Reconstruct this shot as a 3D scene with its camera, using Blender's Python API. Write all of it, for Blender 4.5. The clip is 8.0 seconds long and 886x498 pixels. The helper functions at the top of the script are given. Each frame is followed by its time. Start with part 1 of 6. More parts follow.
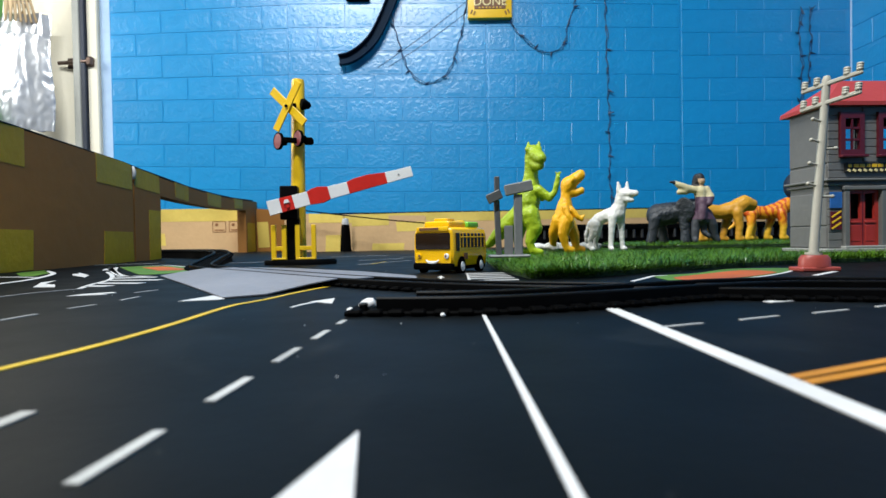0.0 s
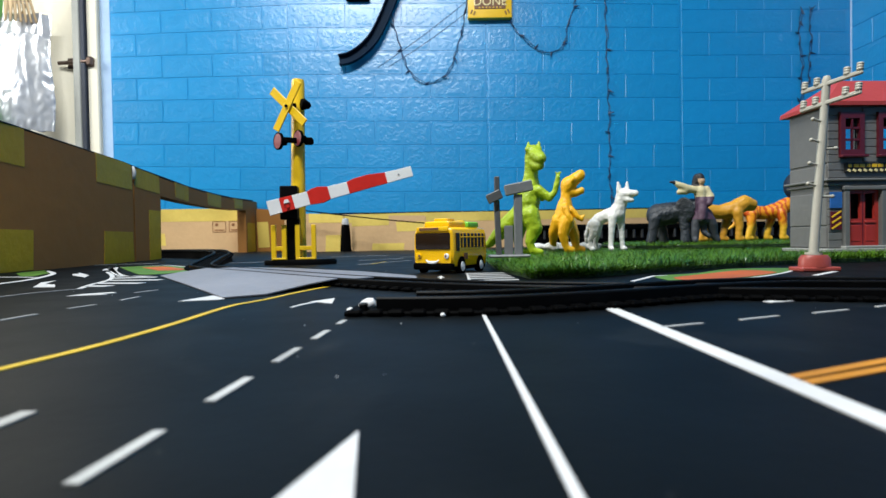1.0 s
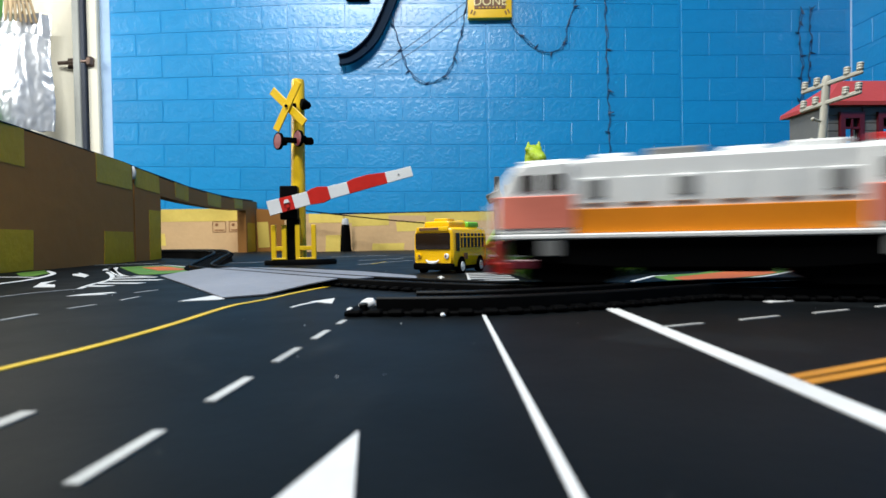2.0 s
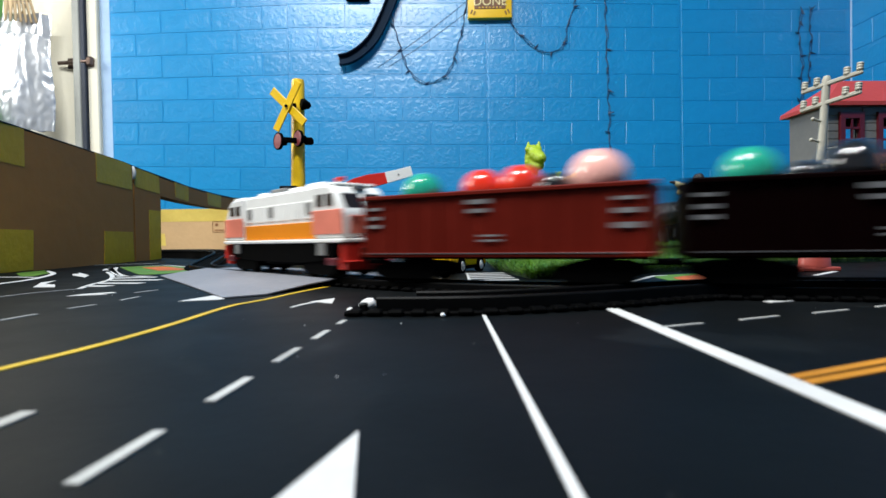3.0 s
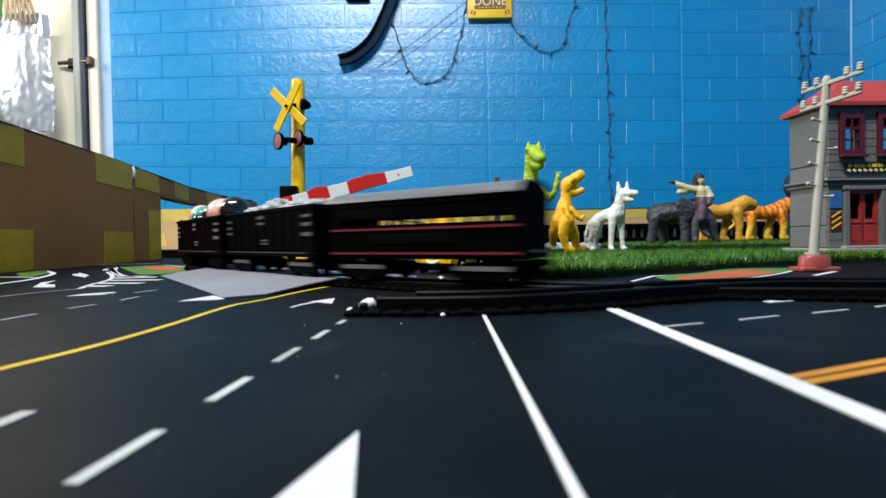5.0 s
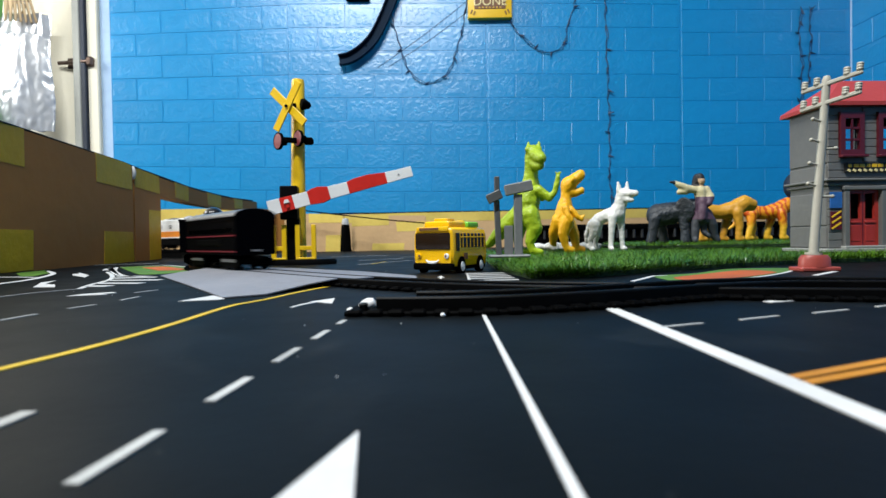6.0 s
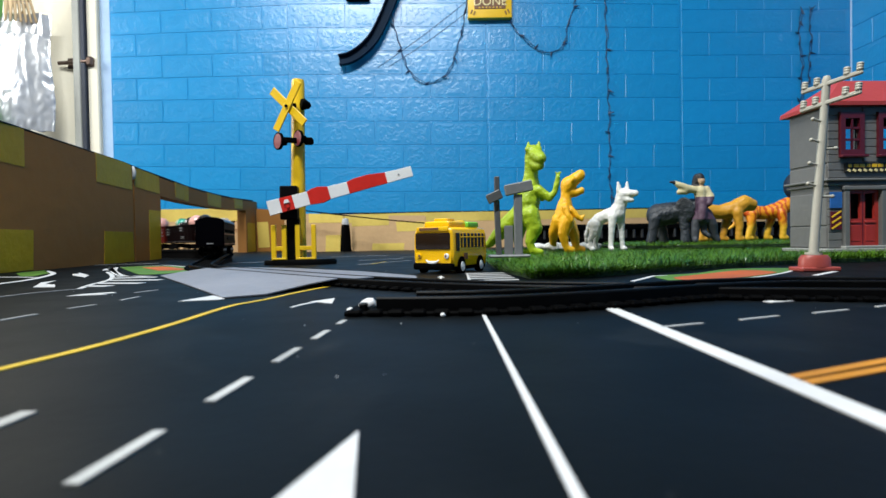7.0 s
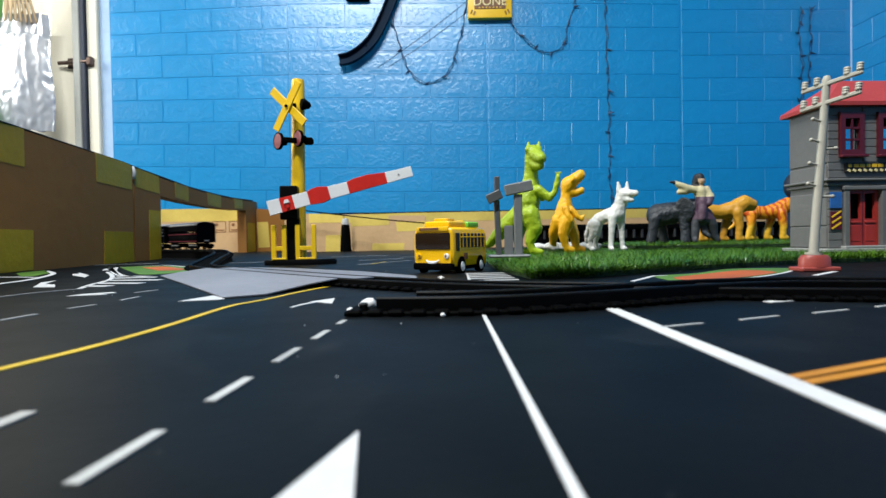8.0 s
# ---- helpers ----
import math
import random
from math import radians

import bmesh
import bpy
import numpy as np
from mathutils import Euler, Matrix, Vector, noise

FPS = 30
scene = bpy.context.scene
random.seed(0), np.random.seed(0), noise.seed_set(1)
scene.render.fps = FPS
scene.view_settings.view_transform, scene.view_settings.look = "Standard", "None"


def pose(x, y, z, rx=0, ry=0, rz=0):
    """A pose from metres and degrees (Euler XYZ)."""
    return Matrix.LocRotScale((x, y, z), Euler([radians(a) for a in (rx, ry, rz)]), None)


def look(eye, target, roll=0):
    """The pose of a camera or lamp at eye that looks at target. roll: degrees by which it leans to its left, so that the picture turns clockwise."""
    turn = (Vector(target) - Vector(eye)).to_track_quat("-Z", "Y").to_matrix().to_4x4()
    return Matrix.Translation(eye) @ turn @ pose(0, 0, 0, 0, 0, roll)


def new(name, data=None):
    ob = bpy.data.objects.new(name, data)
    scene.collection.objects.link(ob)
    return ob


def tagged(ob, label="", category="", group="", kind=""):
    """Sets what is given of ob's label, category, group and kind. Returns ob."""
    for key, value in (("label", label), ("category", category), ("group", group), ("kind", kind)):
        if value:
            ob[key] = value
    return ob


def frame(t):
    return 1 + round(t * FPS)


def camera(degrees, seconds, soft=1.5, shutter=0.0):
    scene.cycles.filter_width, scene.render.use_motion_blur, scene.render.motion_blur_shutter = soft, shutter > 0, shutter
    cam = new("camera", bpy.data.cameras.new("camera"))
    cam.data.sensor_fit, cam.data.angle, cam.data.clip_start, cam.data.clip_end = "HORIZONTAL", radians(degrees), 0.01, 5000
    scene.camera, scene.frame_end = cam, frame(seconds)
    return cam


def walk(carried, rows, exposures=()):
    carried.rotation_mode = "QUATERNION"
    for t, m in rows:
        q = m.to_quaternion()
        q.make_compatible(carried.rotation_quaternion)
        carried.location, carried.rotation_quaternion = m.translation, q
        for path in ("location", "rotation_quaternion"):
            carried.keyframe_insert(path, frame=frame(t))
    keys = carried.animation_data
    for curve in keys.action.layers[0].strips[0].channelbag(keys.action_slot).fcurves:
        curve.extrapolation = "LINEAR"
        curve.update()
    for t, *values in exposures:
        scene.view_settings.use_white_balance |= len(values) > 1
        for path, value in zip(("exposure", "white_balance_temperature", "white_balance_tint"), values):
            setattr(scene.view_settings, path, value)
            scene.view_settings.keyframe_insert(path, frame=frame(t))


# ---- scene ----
# ---- camera: a small camera lying on the mat, standing still ----
cam = camera(80.0, 8.0, soft=1.5, shutter=1.0)
cam.data.dof.use_dof, cam.data.dof.focus_distance, cam.data.dof.aperture_fstop = True, 0.42, 20.0
EYE = (0.0, 0.0, 0.028)
CAM_POSE = look(EYE, (0.0, 1.0, 0.028 - 17 / 934), -1.0)
walk(cam, [(0.0, CAM_POSE), (8.0, CAM_POSE)], exposures=[(0.0, 0.0), (8.0, 0.0)])

# ---- light: a white tube lamp under the ceiling, an added fill by the door ----
world = bpy.data.worlds.new("room_dark")
world.use_nodes = True
world.node_tree.nodes["Background"].inputs["Color"].default_value = (0.75, 0.85, 1.0, 1)
world.node_tree.nodes["Background"].inputs["Strength"].default_value = 0.02
scene.world = world


def area_lamp(name, eye, target, sx, sy, power, color):
    data = bpy.data.lights.new(name, "AREA")
    data.shape, data.size, data.size_y, data.energy, data.color = "RECTANGLE", sx, sy, power, color
    ob = new(name, data)
    ob.matrix_world = look(eye, target)
    return ob


area_lamp("tube_light", (-0.42, -0.18, 1.78), (-0.52, 0.42, 0.0), 1.1, 0.05, 69.0, (0.95, 0.98, 0.97))
# Fill lamp added to brighten the door side; no source is seen there.
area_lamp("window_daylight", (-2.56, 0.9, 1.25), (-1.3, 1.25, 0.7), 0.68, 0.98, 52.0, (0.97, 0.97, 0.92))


# ---- materials ----
def mat(name, color, rough=0.5, metal=0.0, var=0.12, scale=60.0, bump=0.05, second=None, spec=0.5, coat=0.0, patch=0.5):
    """Procedural paint or plastic: colour varied at two scales, fine relief, uneven gloss."""
    m = bpy.data.materials.new(name)
    m.use_nodes = True
    n, l = m.node_tree.nodes, m.node_tree.links
    b = n["Principled BSDF"]
    tc = n.new("ShaderNodeTexCoord")
    big = n.new("ShaderNodeTexNoise")
    big.inputs["Scale"].default_value, big.inputs["Detail"].default_value = scale * 0.18, 5
    fine = n.new("ShaderNodeTexNoise")
    fine.inputs["Scale"].default_value, fine.inputs["Detail"].default_value = scale * 3, 6
    info = n.new("ShaderNodeObjectInfo")
    l.new(tc.outputs["Object"], big.inputs["Vector"])
    l.new(tc.outputs["Object"], fine.inputs["Vector"])
    ramp = n.new("ShaderNodeValToRGB")
    c2 = second or tuple(c * (1 - 2.2 * var) for c in color)
    ramp.color_ramp.elements[0].position, ramp.color_ramp.elements[0].color = patch - 0.2, (*c2, 1)
    ramp.color_ramp.elements[1].position, ramp.color_ramp.elements[1].color = patch + 0.15, (*color, 1)
    l.new(big.outputs["Fac"], ramp.inputs["Fac"])
    mix = n.new("ShaderNodeMixRGB")
    mix.blend_type, mix.inputs["Fac"].default_value = "OVERLAY", var
    l.new(ramp.outputs["Color"], mix.inputs["Color1"])
    l.new(fine.outputs["Fac"], mix.inputs["Color2"])
    hsv = n.new("ShaderNodeHueSaturation")
    val = n.new("ShaderNodeMapRange")
    val.inputs["To Min"].default_value, val.inputs["To Max"].default_value = 1 - 0.5 * var, 1 + 0.5 * var
    l.new(info.outputs["Random"], val.inputs["Value"])
    l.new(val.outputs["Result"], hsv.inputs["Value"])
    l.new(mix.outputs["Color"], hsv.inputs["Color"])
    l.new(hsv.outputs["Color"], b.inputs["Base Color"])
    rr = n.new("ShaderNodeMapRange")
    rr.inputs["To Min"].default_value, rr.inputs["To Max"].default_value = max(0.03, rough - 0.1), min(1, rough + 0.1)
    l.new(big.outputs["Fac"], rr.inputs["Value"])
    l.new(rr.outputs["Result"], b.inputs["Roughness"])
    b.inputs["Metallic"].default_value = metal
    b.inputs["Specular IOR Level"].default_value = spec
    b.inputs["Coat Weight"].default_value = coat
    if bump:
        bp = n.new("ShaderNodeBump")
        bp.inputs["Strength"].default_value, bp.inputs["Distance"].default_value = bump, 0.3 / scale
        l.new(fine.outputs["Fac"], bp.inputs["Height"])
        l.new(bp.outputs["Normal"], b.inputs["Normal"])
    return m


def brick_material():
    """Glossy blue foam wallpaper: each brick is embossed with its own wrinkles."""
    m = mat("blue_foam_brick", (0.003, 0.262, 0.585), 0.33, var=0.1, scale=14.0, bump=0.0, second=(0.003, 0.240, 0.535), spec=0.85)
    n, l = m.node_tree.nodes, m.node_tree.links
    b = n["Principled BSDF"]
    tc = n.new("ShaderNodeTexCoord")
    info = n.new("ShaderNodeObjectInfo")
    off = n.new("ShaderNodeVectorMath")
    off.operation = "MULTIPLY_ADD"
    off.inputs[1].default_value = (40, 40, 40)
    comb = n.new("ShaderNodeCombineXYZ")
    for k in range(3):
        l.new(info.outputs["Random"], comb.inputs[k])
    l.new(comb.outputs["Vector"], off.inputs[0])
    l.new(tc.outputs["Object"], off.inputs[2])
    warp = n.new("ShaderNodeTexNoise")
    warp.inputs["Scale"].default_value, warp.inputs["Detail"].default_value = 38, 4
    warp.inputs["Distortion"].default_value = 1.6
    vor = n.new("ShaderNodeTexNoise")
    vor.inputs["Scale"].default_value, vor.inputs["Detail"].default_value = 90, 4
    for t in (warp, vor):
        l.new(off.outputs["Vector"], t.inputs["Vector"])
    b1 = n.new("ShaderNodeBump")
    b1.inputs["Strength"].default_value, b1.inputs["Distance"].default_value = 0.12, 0.0050
    b2 = n.new("ShaderNodeBump")
    b2.inputs["Strength"].default_value, b2.inputs["Distance"].default_value = 0.12, 0.002
    ridge = n.new("ShaderNodeValToRGB")
    ridge.color_ramp.elements[0].position, ridge.color_ramp.elements[1].position = 0.46, 0.56
    l.new(warp.outputs["Fac"], ridge.inputs["Fac"])
    # the wrinkles stay inside a plain border round each brick
    sides = n.new("ShaderNodeSeparateXYZ")
    l.new(tc.outputs["Generated"], sides.inputs["Vector"])
    inner = ridge.outputs["Color"]
    for axis, rim in (("X", 0.045), ("Z", 0.10)):
        away = n.new("ShaderNodeMath")
        away.operation = "SUBTRACT"
        away.inputs[1].default_value = 0.5
        l.new(sides.outputs[axis], away.inputs[0])
        size = n.new("ShaderNodeMath")
        size.operation = "ABSOLUTE"
        l.new(away.outputs["Value"], size.inputs[0])
        edge = n.new("ShaderNodeMapRange")
        edge.interpolation_type = "SMOOTHSTEP"
        edge.inputs["From Min"].default_value, edge.inputs["From Max"].default_value = 0.5 - rim * 0.5, 0.5 - rim * 2
        l.new(size.outputs["Value"], edge.inputs["Value"])
        both = n.new("ShaderNodeMath")
        both.operation = "MULTIPLY"
        l.new(inner, both.inputs[0])
        l.new(edge.outputs["Result"], both.inputs[1])
        inner = both.outputs["Value"]
    l.new(inner, b1.inputs["Height"])
    l.new(vor.outputs["Fac"], b2.inputs["Height"])
    l.new(b2.outputs["Normal"], b1.inputs["Normal"])
    l.new(b1.outputs["Normal"], b.inputs["Normal"])
    return m


def mat_material():
    """Dark printed vinyl: worn lighter in soft smears, with stray pale specks of dust."""
    m = mat("dark_printed_mat", (0.0015, 0.0022, 0.0028), 0.52, var=0.25, scale=120, bump=0.03, second=(0.0029, 0.0037, 0.0043), spec=0.09)
    n, l = m.node_tree.nodes, m.node_tree.links
    b = n["Principled BSDF"]
    base = b.inputs["Base Color"].links[0].from_socket
    tc = n.new("ShaderNodeTexCoord")
    smear = n.new("ShaderNodeTexNoise")
    smear.inputs["Scale"].default_value, smear.inputs["Detail"].default_value, smear.inputs["Distortion"].default_value = 22, 6, 0.8
    cut = n.new("ShaderNodeMapRange")
    cut.inputs["From Min"].default_value, cut.inputs["From Max"].default_value, cut.inputs["To Max"].default_value = 0.56, 0.78, 0.75
    mix1 = n.new("ShaderNodeMixRGB")
    mix1.inputs["Color2"].default_value = (0.011, 0.013, 0.0145, 1)
    l.new(tc.outputs["Object"], smear.inputs["Vector"])
    l.new(smear.outputs["Fac"], cut.inputs["Value"])
    l.new(cut.outputs["Result"], mix1.inputs["Fac"])
    l.new(base, mix1.inputs["Color1"])
    speck = n.new("ShaderNodeTexVoronoi")
    speck.inputs["Scale"].default_value = 110
    l.new(tc.outputs["Object"], speck.inputs["Vector"])
    near_ = n.new("ShaderNodeMapRange")
    near_.inputs["From Min"].default_value, near_.inputs["From Max"].default_value, near_.inputs["To Min"].default_value, near_.inputs["To Max"].default_value = 0.02, 0.06, 1, 0
    l.new(speck.outputs["Distance"], near_.inputs["Value"])
    pick = n.new("ShaderNodeSeparateColor")
    l.new(speck.outputs["Color"], pick.inputs["Color"])
    few = n.new("ShaderNodeMapRange")
    few.inputs["From Min"].default_value, few.inputs["From Max"].default_value, few.inputs["To Max"].default_value = 0.62, 1.0, 0.9
    l.new(pick.outputs["Red"], few.inputs["Value"])
    mul = n.new("ShaderNodeMath")
    mul.operation = "MULTIPLY"
    l.new(near_.outputs["Result"], mul.inputs[0])
    l.new(few.outputs["Result"], mul.inputs[1])
    mix2 = n.new("ShaderNodeMixRGB")
    mix2.inputs["Color2"].default_value = (0.14, 0.145, 0.14, 1)
    l.new(mul.outputs["Value"], mix2.inputs["Fac"])
    l.new(mix1.outputs["Color"], mix2.inputs["Color1"])
    l.new(mix2.outputs["Color"], b.inputs["Base Color"])
    return m


M = {
    "blue": brick_material(),
    "joint": mat("blue_foam_joint", (0.012, 0.245, 0.55), 0.35, var=0.1, scale=20),
    "bluepale": mat("pale_blue_paint", (0.42, 0.6, 0.85), 0.5, scale=20),
    "mat": mat_material(),
    "white": mat("white_print", (0.6, 0.6, 0.6), 0.5, var=0.08, scale=200, bump=0.02),
    "dash": mat("worn_white_print", (0.42, 0.42, 0.41), 0.5, var=0.15, scale=200, bump=0.02),
    "faded": mat("faded_white_print", (0.3, 0.31, 0.32), 0.5, var=0.2, scale=300, bump=0.02),
    "yline": mat("yellow_print", (0.60, 0.40, 0.010), 0.5, var=0.1, scale=200, bump=0.02),
    "oline": mat("orange_print", (0.52, 0.21, 0.012), 0.5, var=0.1, scale=200, bump=0.02),
    "opatch": mat("orange_printed_patch", (0.48, 0.10, 0.012), 0.55, var=0.15, scale=90),
    "gpatch": mat("green_printed_patch", (0.075, 0.175, 0.015), 0.55, var=0.15, scale=90),
    "card": mat("brown_cardboard", (0.340, 0.140, 0.024), 0.75, var=0.07, scale=14, bump=0.05),
    "cardlt": mat("tan_cardboard", (0.62, 0.4, 0.2), 0.8, var=0.08, scale=30, bump=0.1),
    "cardprint": mat("brown_cardboard_print", (0.30, 0.13, 0.05), 0.8, var=0.15, scale=90),
    "tape": mat("yellow_packing_tape", (0.58, 0.385, 0.026), 0.42, var=0.12, scale=40, bump=0.10, second=(0.45, 0.28, 0.022), spec=0.10),
    # Brighter copy of the tape, the far boards' stronger light in its colour.
    "tape_lit": mat("bright_yellow_tape", (0.80, 0.60, 0.14), 0.35, var=0.12, scale=40, bump=0.06),
    "cream": mat("cream_door_paint", (0.85, 0.8, 0.66), 0.45, var=0.05, scale=15),
    "greyp": mat("grey_door_edge", (0.42, 0.43, 0.4), 0.5, scale=20),
    # Plain dark blue, also the shade of the door and fence gaps.
    "darkgap": mat("dark_blue_rubber", (0.015, 0.025, 0.05), 0.6, scale=20),
    "rust": mat("tarnished_steel", (0.16, 0.11, 0.09), 0.45, metal=0.8, scale=60, var=0.3),
    "black": mat("black_plastic", (0.0025, 0.0025, 0.0028), 0.45, var=0.15, scale=150, bump=0.03, spec=0.07),
    "blackm": mat("matt_black_plastic", (0.0018, 0.0018, 0.0020), 0.6, var=0.2, scale=150, spec=0.02),
    "grey": mat("grey_paper", (0.20, 0.205, 0.235), 0.55, var=0.13, scale=60, bump=0.16),
    "ceil": mat("white_ceiling_paint", (0.75, 0.74, 0.7), 0.7, var=0.05, scale=8),
    # Paint of the unseen walls, darkened to cut bounce onto near faces.
    "wallp": mat("pale_room_paint", (0.2, 0.22, 0.25), 0.7, var=0.06, scale=8),
}


# ---- building helpers ----
def box(bm, c, s, bevel=0.0, rot=None, seg=1):
    m = Matrix.Translation(c) @ (rot or Matrix()) @ Matrix.Diagonal((*s, 1))
    g = bmesh.ops.create_cube(bm, size=1, matrix=m)
    if bevel:
        es = list({e for v in g["verts"] for e in v.link_edges})
        bmesh.ops.bevel(bm, geom=es, offset=bevel, segments=seg, affect="EDGES", profile=0.6)
    return bm


def rod(bm, a, b, r0, r1=None, n=14):
    a, b = Vector(a), Vector(b)
    d = b - a
    m = Matrix.Translation((a + b) / 2) @ d.to_track_quat("Z", "Y").to_matrix().to_4x4()
    bmesh.ops.create_cone(bm, cap_ends=True, segments=n, radius1=r0, radius2=r0 if r1 is None else r1, depth=d.length, matrix=m)
    return bm


def ball(bm, c, r, u=20, v=12, rot=None):
    s = r if isinstance(r, tuple) else (r, r, r)
    m = Matrix.Translation(c) @ (rot or Matrix()) @ Matrix.Diagonal((*s, 1))
    bmesh.ops.create_uvsphere(bm, u_segments=u, v_segments=v, radius=1, matrix=m)
    return bm


def prism(bm, pts, y0, y1, bevel=0.0):
    """A profile in x and z, drawn out along y."""
    a = [bm.verts.new((x, y0, z)) for x, z in pts]
    b = [bm.verts.new((x, y1, z)) for x, z in pts]
    k = len(pts)
    fs = [bm.faces.new(a), bm.faces.new(b[::-1])]
    fs += [bm.faces.new((a[i], b[i], b[(i + 1) % k], a[(i + 1) % k])) for i in range(k)]
    bmesh.ops.recalc_face_normals(bm, faces=fs)
    if bevel:
        bmesh.ops.bevel(bm, geom=list({e for q in fs for e in q.edges}), offset=bevel, segments=1, affect="EDGES")
    return bm


def plate(bm, pts, z0, z1):
    """An outline on the ground, from z0 up to z1."""
    a = [bm.verts.new((x, y, z0)) for x, y in pts]
    b = [bm.verts.new((x, y, z1)) for x, y in pts]
    k = len(pts)
    fs = [bm.faces.new(a), bm.faces.new(b)]
    fs += [bm.faces.new((a[i], a[(i + 1) % k], b[(i + 1) % k], b[i])) for i in range(k)]
    bmesh.ops.recalc_face_normals(bm, faces=fs)
    return bm


def lathe(bm, prof, n=20, m=None):
    """A profile of (radius, height) turned about z."""
    rings = []
    m = m or Matrix()
    for r, z in prof:
        rings.append([bm.verts.new(m @ Vector((max(r, 1e-5) * math.cos(2 * math.pi * i / n), max(r, 1e-5) * math.sin(2 * math.pi * i / n), z))) for i in range(n)])
    for p, q in zip(rings, rings[1:]):
        for i in range(n):
            bm.faces.new((p[i], p[(i + 1) % n], q[(i + 1) % n], q[i]))
    bm.faces.new(rings[0][::-1])
    bm.faces.new(rings[-1])
    return bm


def tube(bm, pts, r, n=8, flat=1.0):
    """A round rope through the points; r is one radius or one for each point."""
    pts = [Vector(p) for p in pts]
    rs = r if isinstance(r, (list, tuple)) else [r] * len(pts)
    rings = []
    for i, p in enumerate(pts):
        d = (pts[min(i + 1, len(pts) - 1)] - pts[max(i - 1, 0)]).normalized()
        u = d.cross(Vector((0.13, 0.2, 1)))
        u = u.normalized() if u.length > 1e-4 else Vector((1, 0, 0))
        w = d.cross(u)
        rings.append([bm.verts.new(p + rs[i] * (u * math.cos(2 * math.pi * k / n) + flat * w * math.sin(2 * math.pi * k / n))) for k in range(n)])
    for p, q in zip(rings, rings[1:]):
        for k in range(n):
            bm.faces.new((p[k], p[(k + 1) % n], q[(k + 1) % n], q[k]))
    bm.faces.new(rings[0][::-1])
    bm.faces.new(rings[-1])
    return bm


def mesh_of(name, bm, material, smooth=35):
    bmesh.ops.recalc_face_normals(bm, faces=bm.faces[:])
    me = bpy.data.meshes.new(name)
    bm.to_mesh(me)
    bm.free()
    for mm in material if isinstance(material, (list, tuple)) else [material]:
        me.materials.append(mm)
    if smooth:
        me.shade_smooth()
        me.set_sharp_from_angle(angle=radians(smooth))
    return me


def part(name, bm, material, parent, label="", m=None, smooth=35):
    ob = new(name, mesh_of(name, bm, material, smooth))
    ob.parent = parent
    if m is not None:
        ob.matrix_basis = m
    if label:
        ob["label"] = label
    return ob


def again(ob, m):
    """Another part on the same mesh, under the same thing."""
    o = new(ob.name.split(".")[0], ob.data)
    o.parent, o.matrix_basis = ob.parent, m
    return o


def single(name, bm, material, label, category, m=None, group="", kind="", smooth=35):
    ob = new(name, mesh_of(name, bm, material, smooth))
    if m is not None:
        ob.matrix_basis = m
    return tagged(ob, label, category, group, kind)


def thing(name, label, category, m=None, group="", kind=""):
    ob = new(name)
    ob.empty_display_size = 0.01
    if m is not None:
        ob.matrix_basis = m
    return tagged(ob, label, category, group, kind)


B = bmesh.new
# ---- the room ----
WALL_Y = 1.7
ground = single("floor", box(B(), (-0.62, 0.1, -0.02), (4.06, 3.4, 0.04)), M["mat"], "dark printed play mat covering the floor", "floor", kind="structure", smooth=0)
wall_n = single("wall_north", box(B(), (0.135, WALL_Y + 0.0385, 1.2), (2.36, 0.1, 2.4)), M["joint"], "blue foam brick wall behind the toy layout", "wall", kind="structure", smooth=0)
wall_e = single("wall_east", box(B(), (1.3565, 0.1, 1.2), (0.1, 3.2, 2.4)), M["joint"], "blue foam brick side wall", "wall", kind="structure", smooth=0)
# Opening and window are added, out of view, to hold the fill lamp.
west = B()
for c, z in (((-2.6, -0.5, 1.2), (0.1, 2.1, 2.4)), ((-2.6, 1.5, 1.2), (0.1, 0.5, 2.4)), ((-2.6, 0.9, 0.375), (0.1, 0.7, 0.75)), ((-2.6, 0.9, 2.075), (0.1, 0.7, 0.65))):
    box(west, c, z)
single("wall_west", west, M["wallp"], "plain unseen darkened wall with an opening for the fill lamp", "wall", kind="structure", smooth=0)
win = thing("window_1", "unseen window added round the fill lamp by the door", "window", kind="structure")
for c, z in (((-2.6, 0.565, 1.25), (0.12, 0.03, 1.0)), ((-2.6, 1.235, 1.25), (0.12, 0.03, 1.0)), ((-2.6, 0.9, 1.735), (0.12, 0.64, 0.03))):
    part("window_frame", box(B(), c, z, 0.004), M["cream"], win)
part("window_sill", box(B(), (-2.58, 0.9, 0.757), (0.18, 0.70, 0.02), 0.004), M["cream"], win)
fixture = thing("tube_lamp", "white tube lamp hanging from the ceiling on cords", "lamp", Matrix.Translation((-0.42, -0.18, 1.78)))
part("housing", box(B(), (0, -0.01, 0.035), (1.16, 0.07, 0.04), 0.006), M["ceil"], fixture)
for x in (-0.45, 0.45):
    part("cord", rod(B(), (x, -0.01, 0.05), (x, -0.01, 0.63), 0.003), M["ceil"], fixture)
single("wall_south", box(B(), (-0.65, -1.55, 1.2), (4.0, 0.1, 2.4)), M["wallp"], "plain unseen wall, darkened to cut bounced light", "wall", kind="structure", smooth=0)
single("ceiling", box(B(), (-0.6, 0.1, 2.45), (4.2, 3.5, 0.1)), M["ceil"], "plain white ceiling", "ceiling", kind="structure", smooth=0)
single("trim", box(B(), (-1.063, WALL_Y + 0.044, 1.2), (0.040, 0.1, 2.4), 0.004), M["bluepale"], "pale blue painted strip beside the door", "trim", kind="structure")


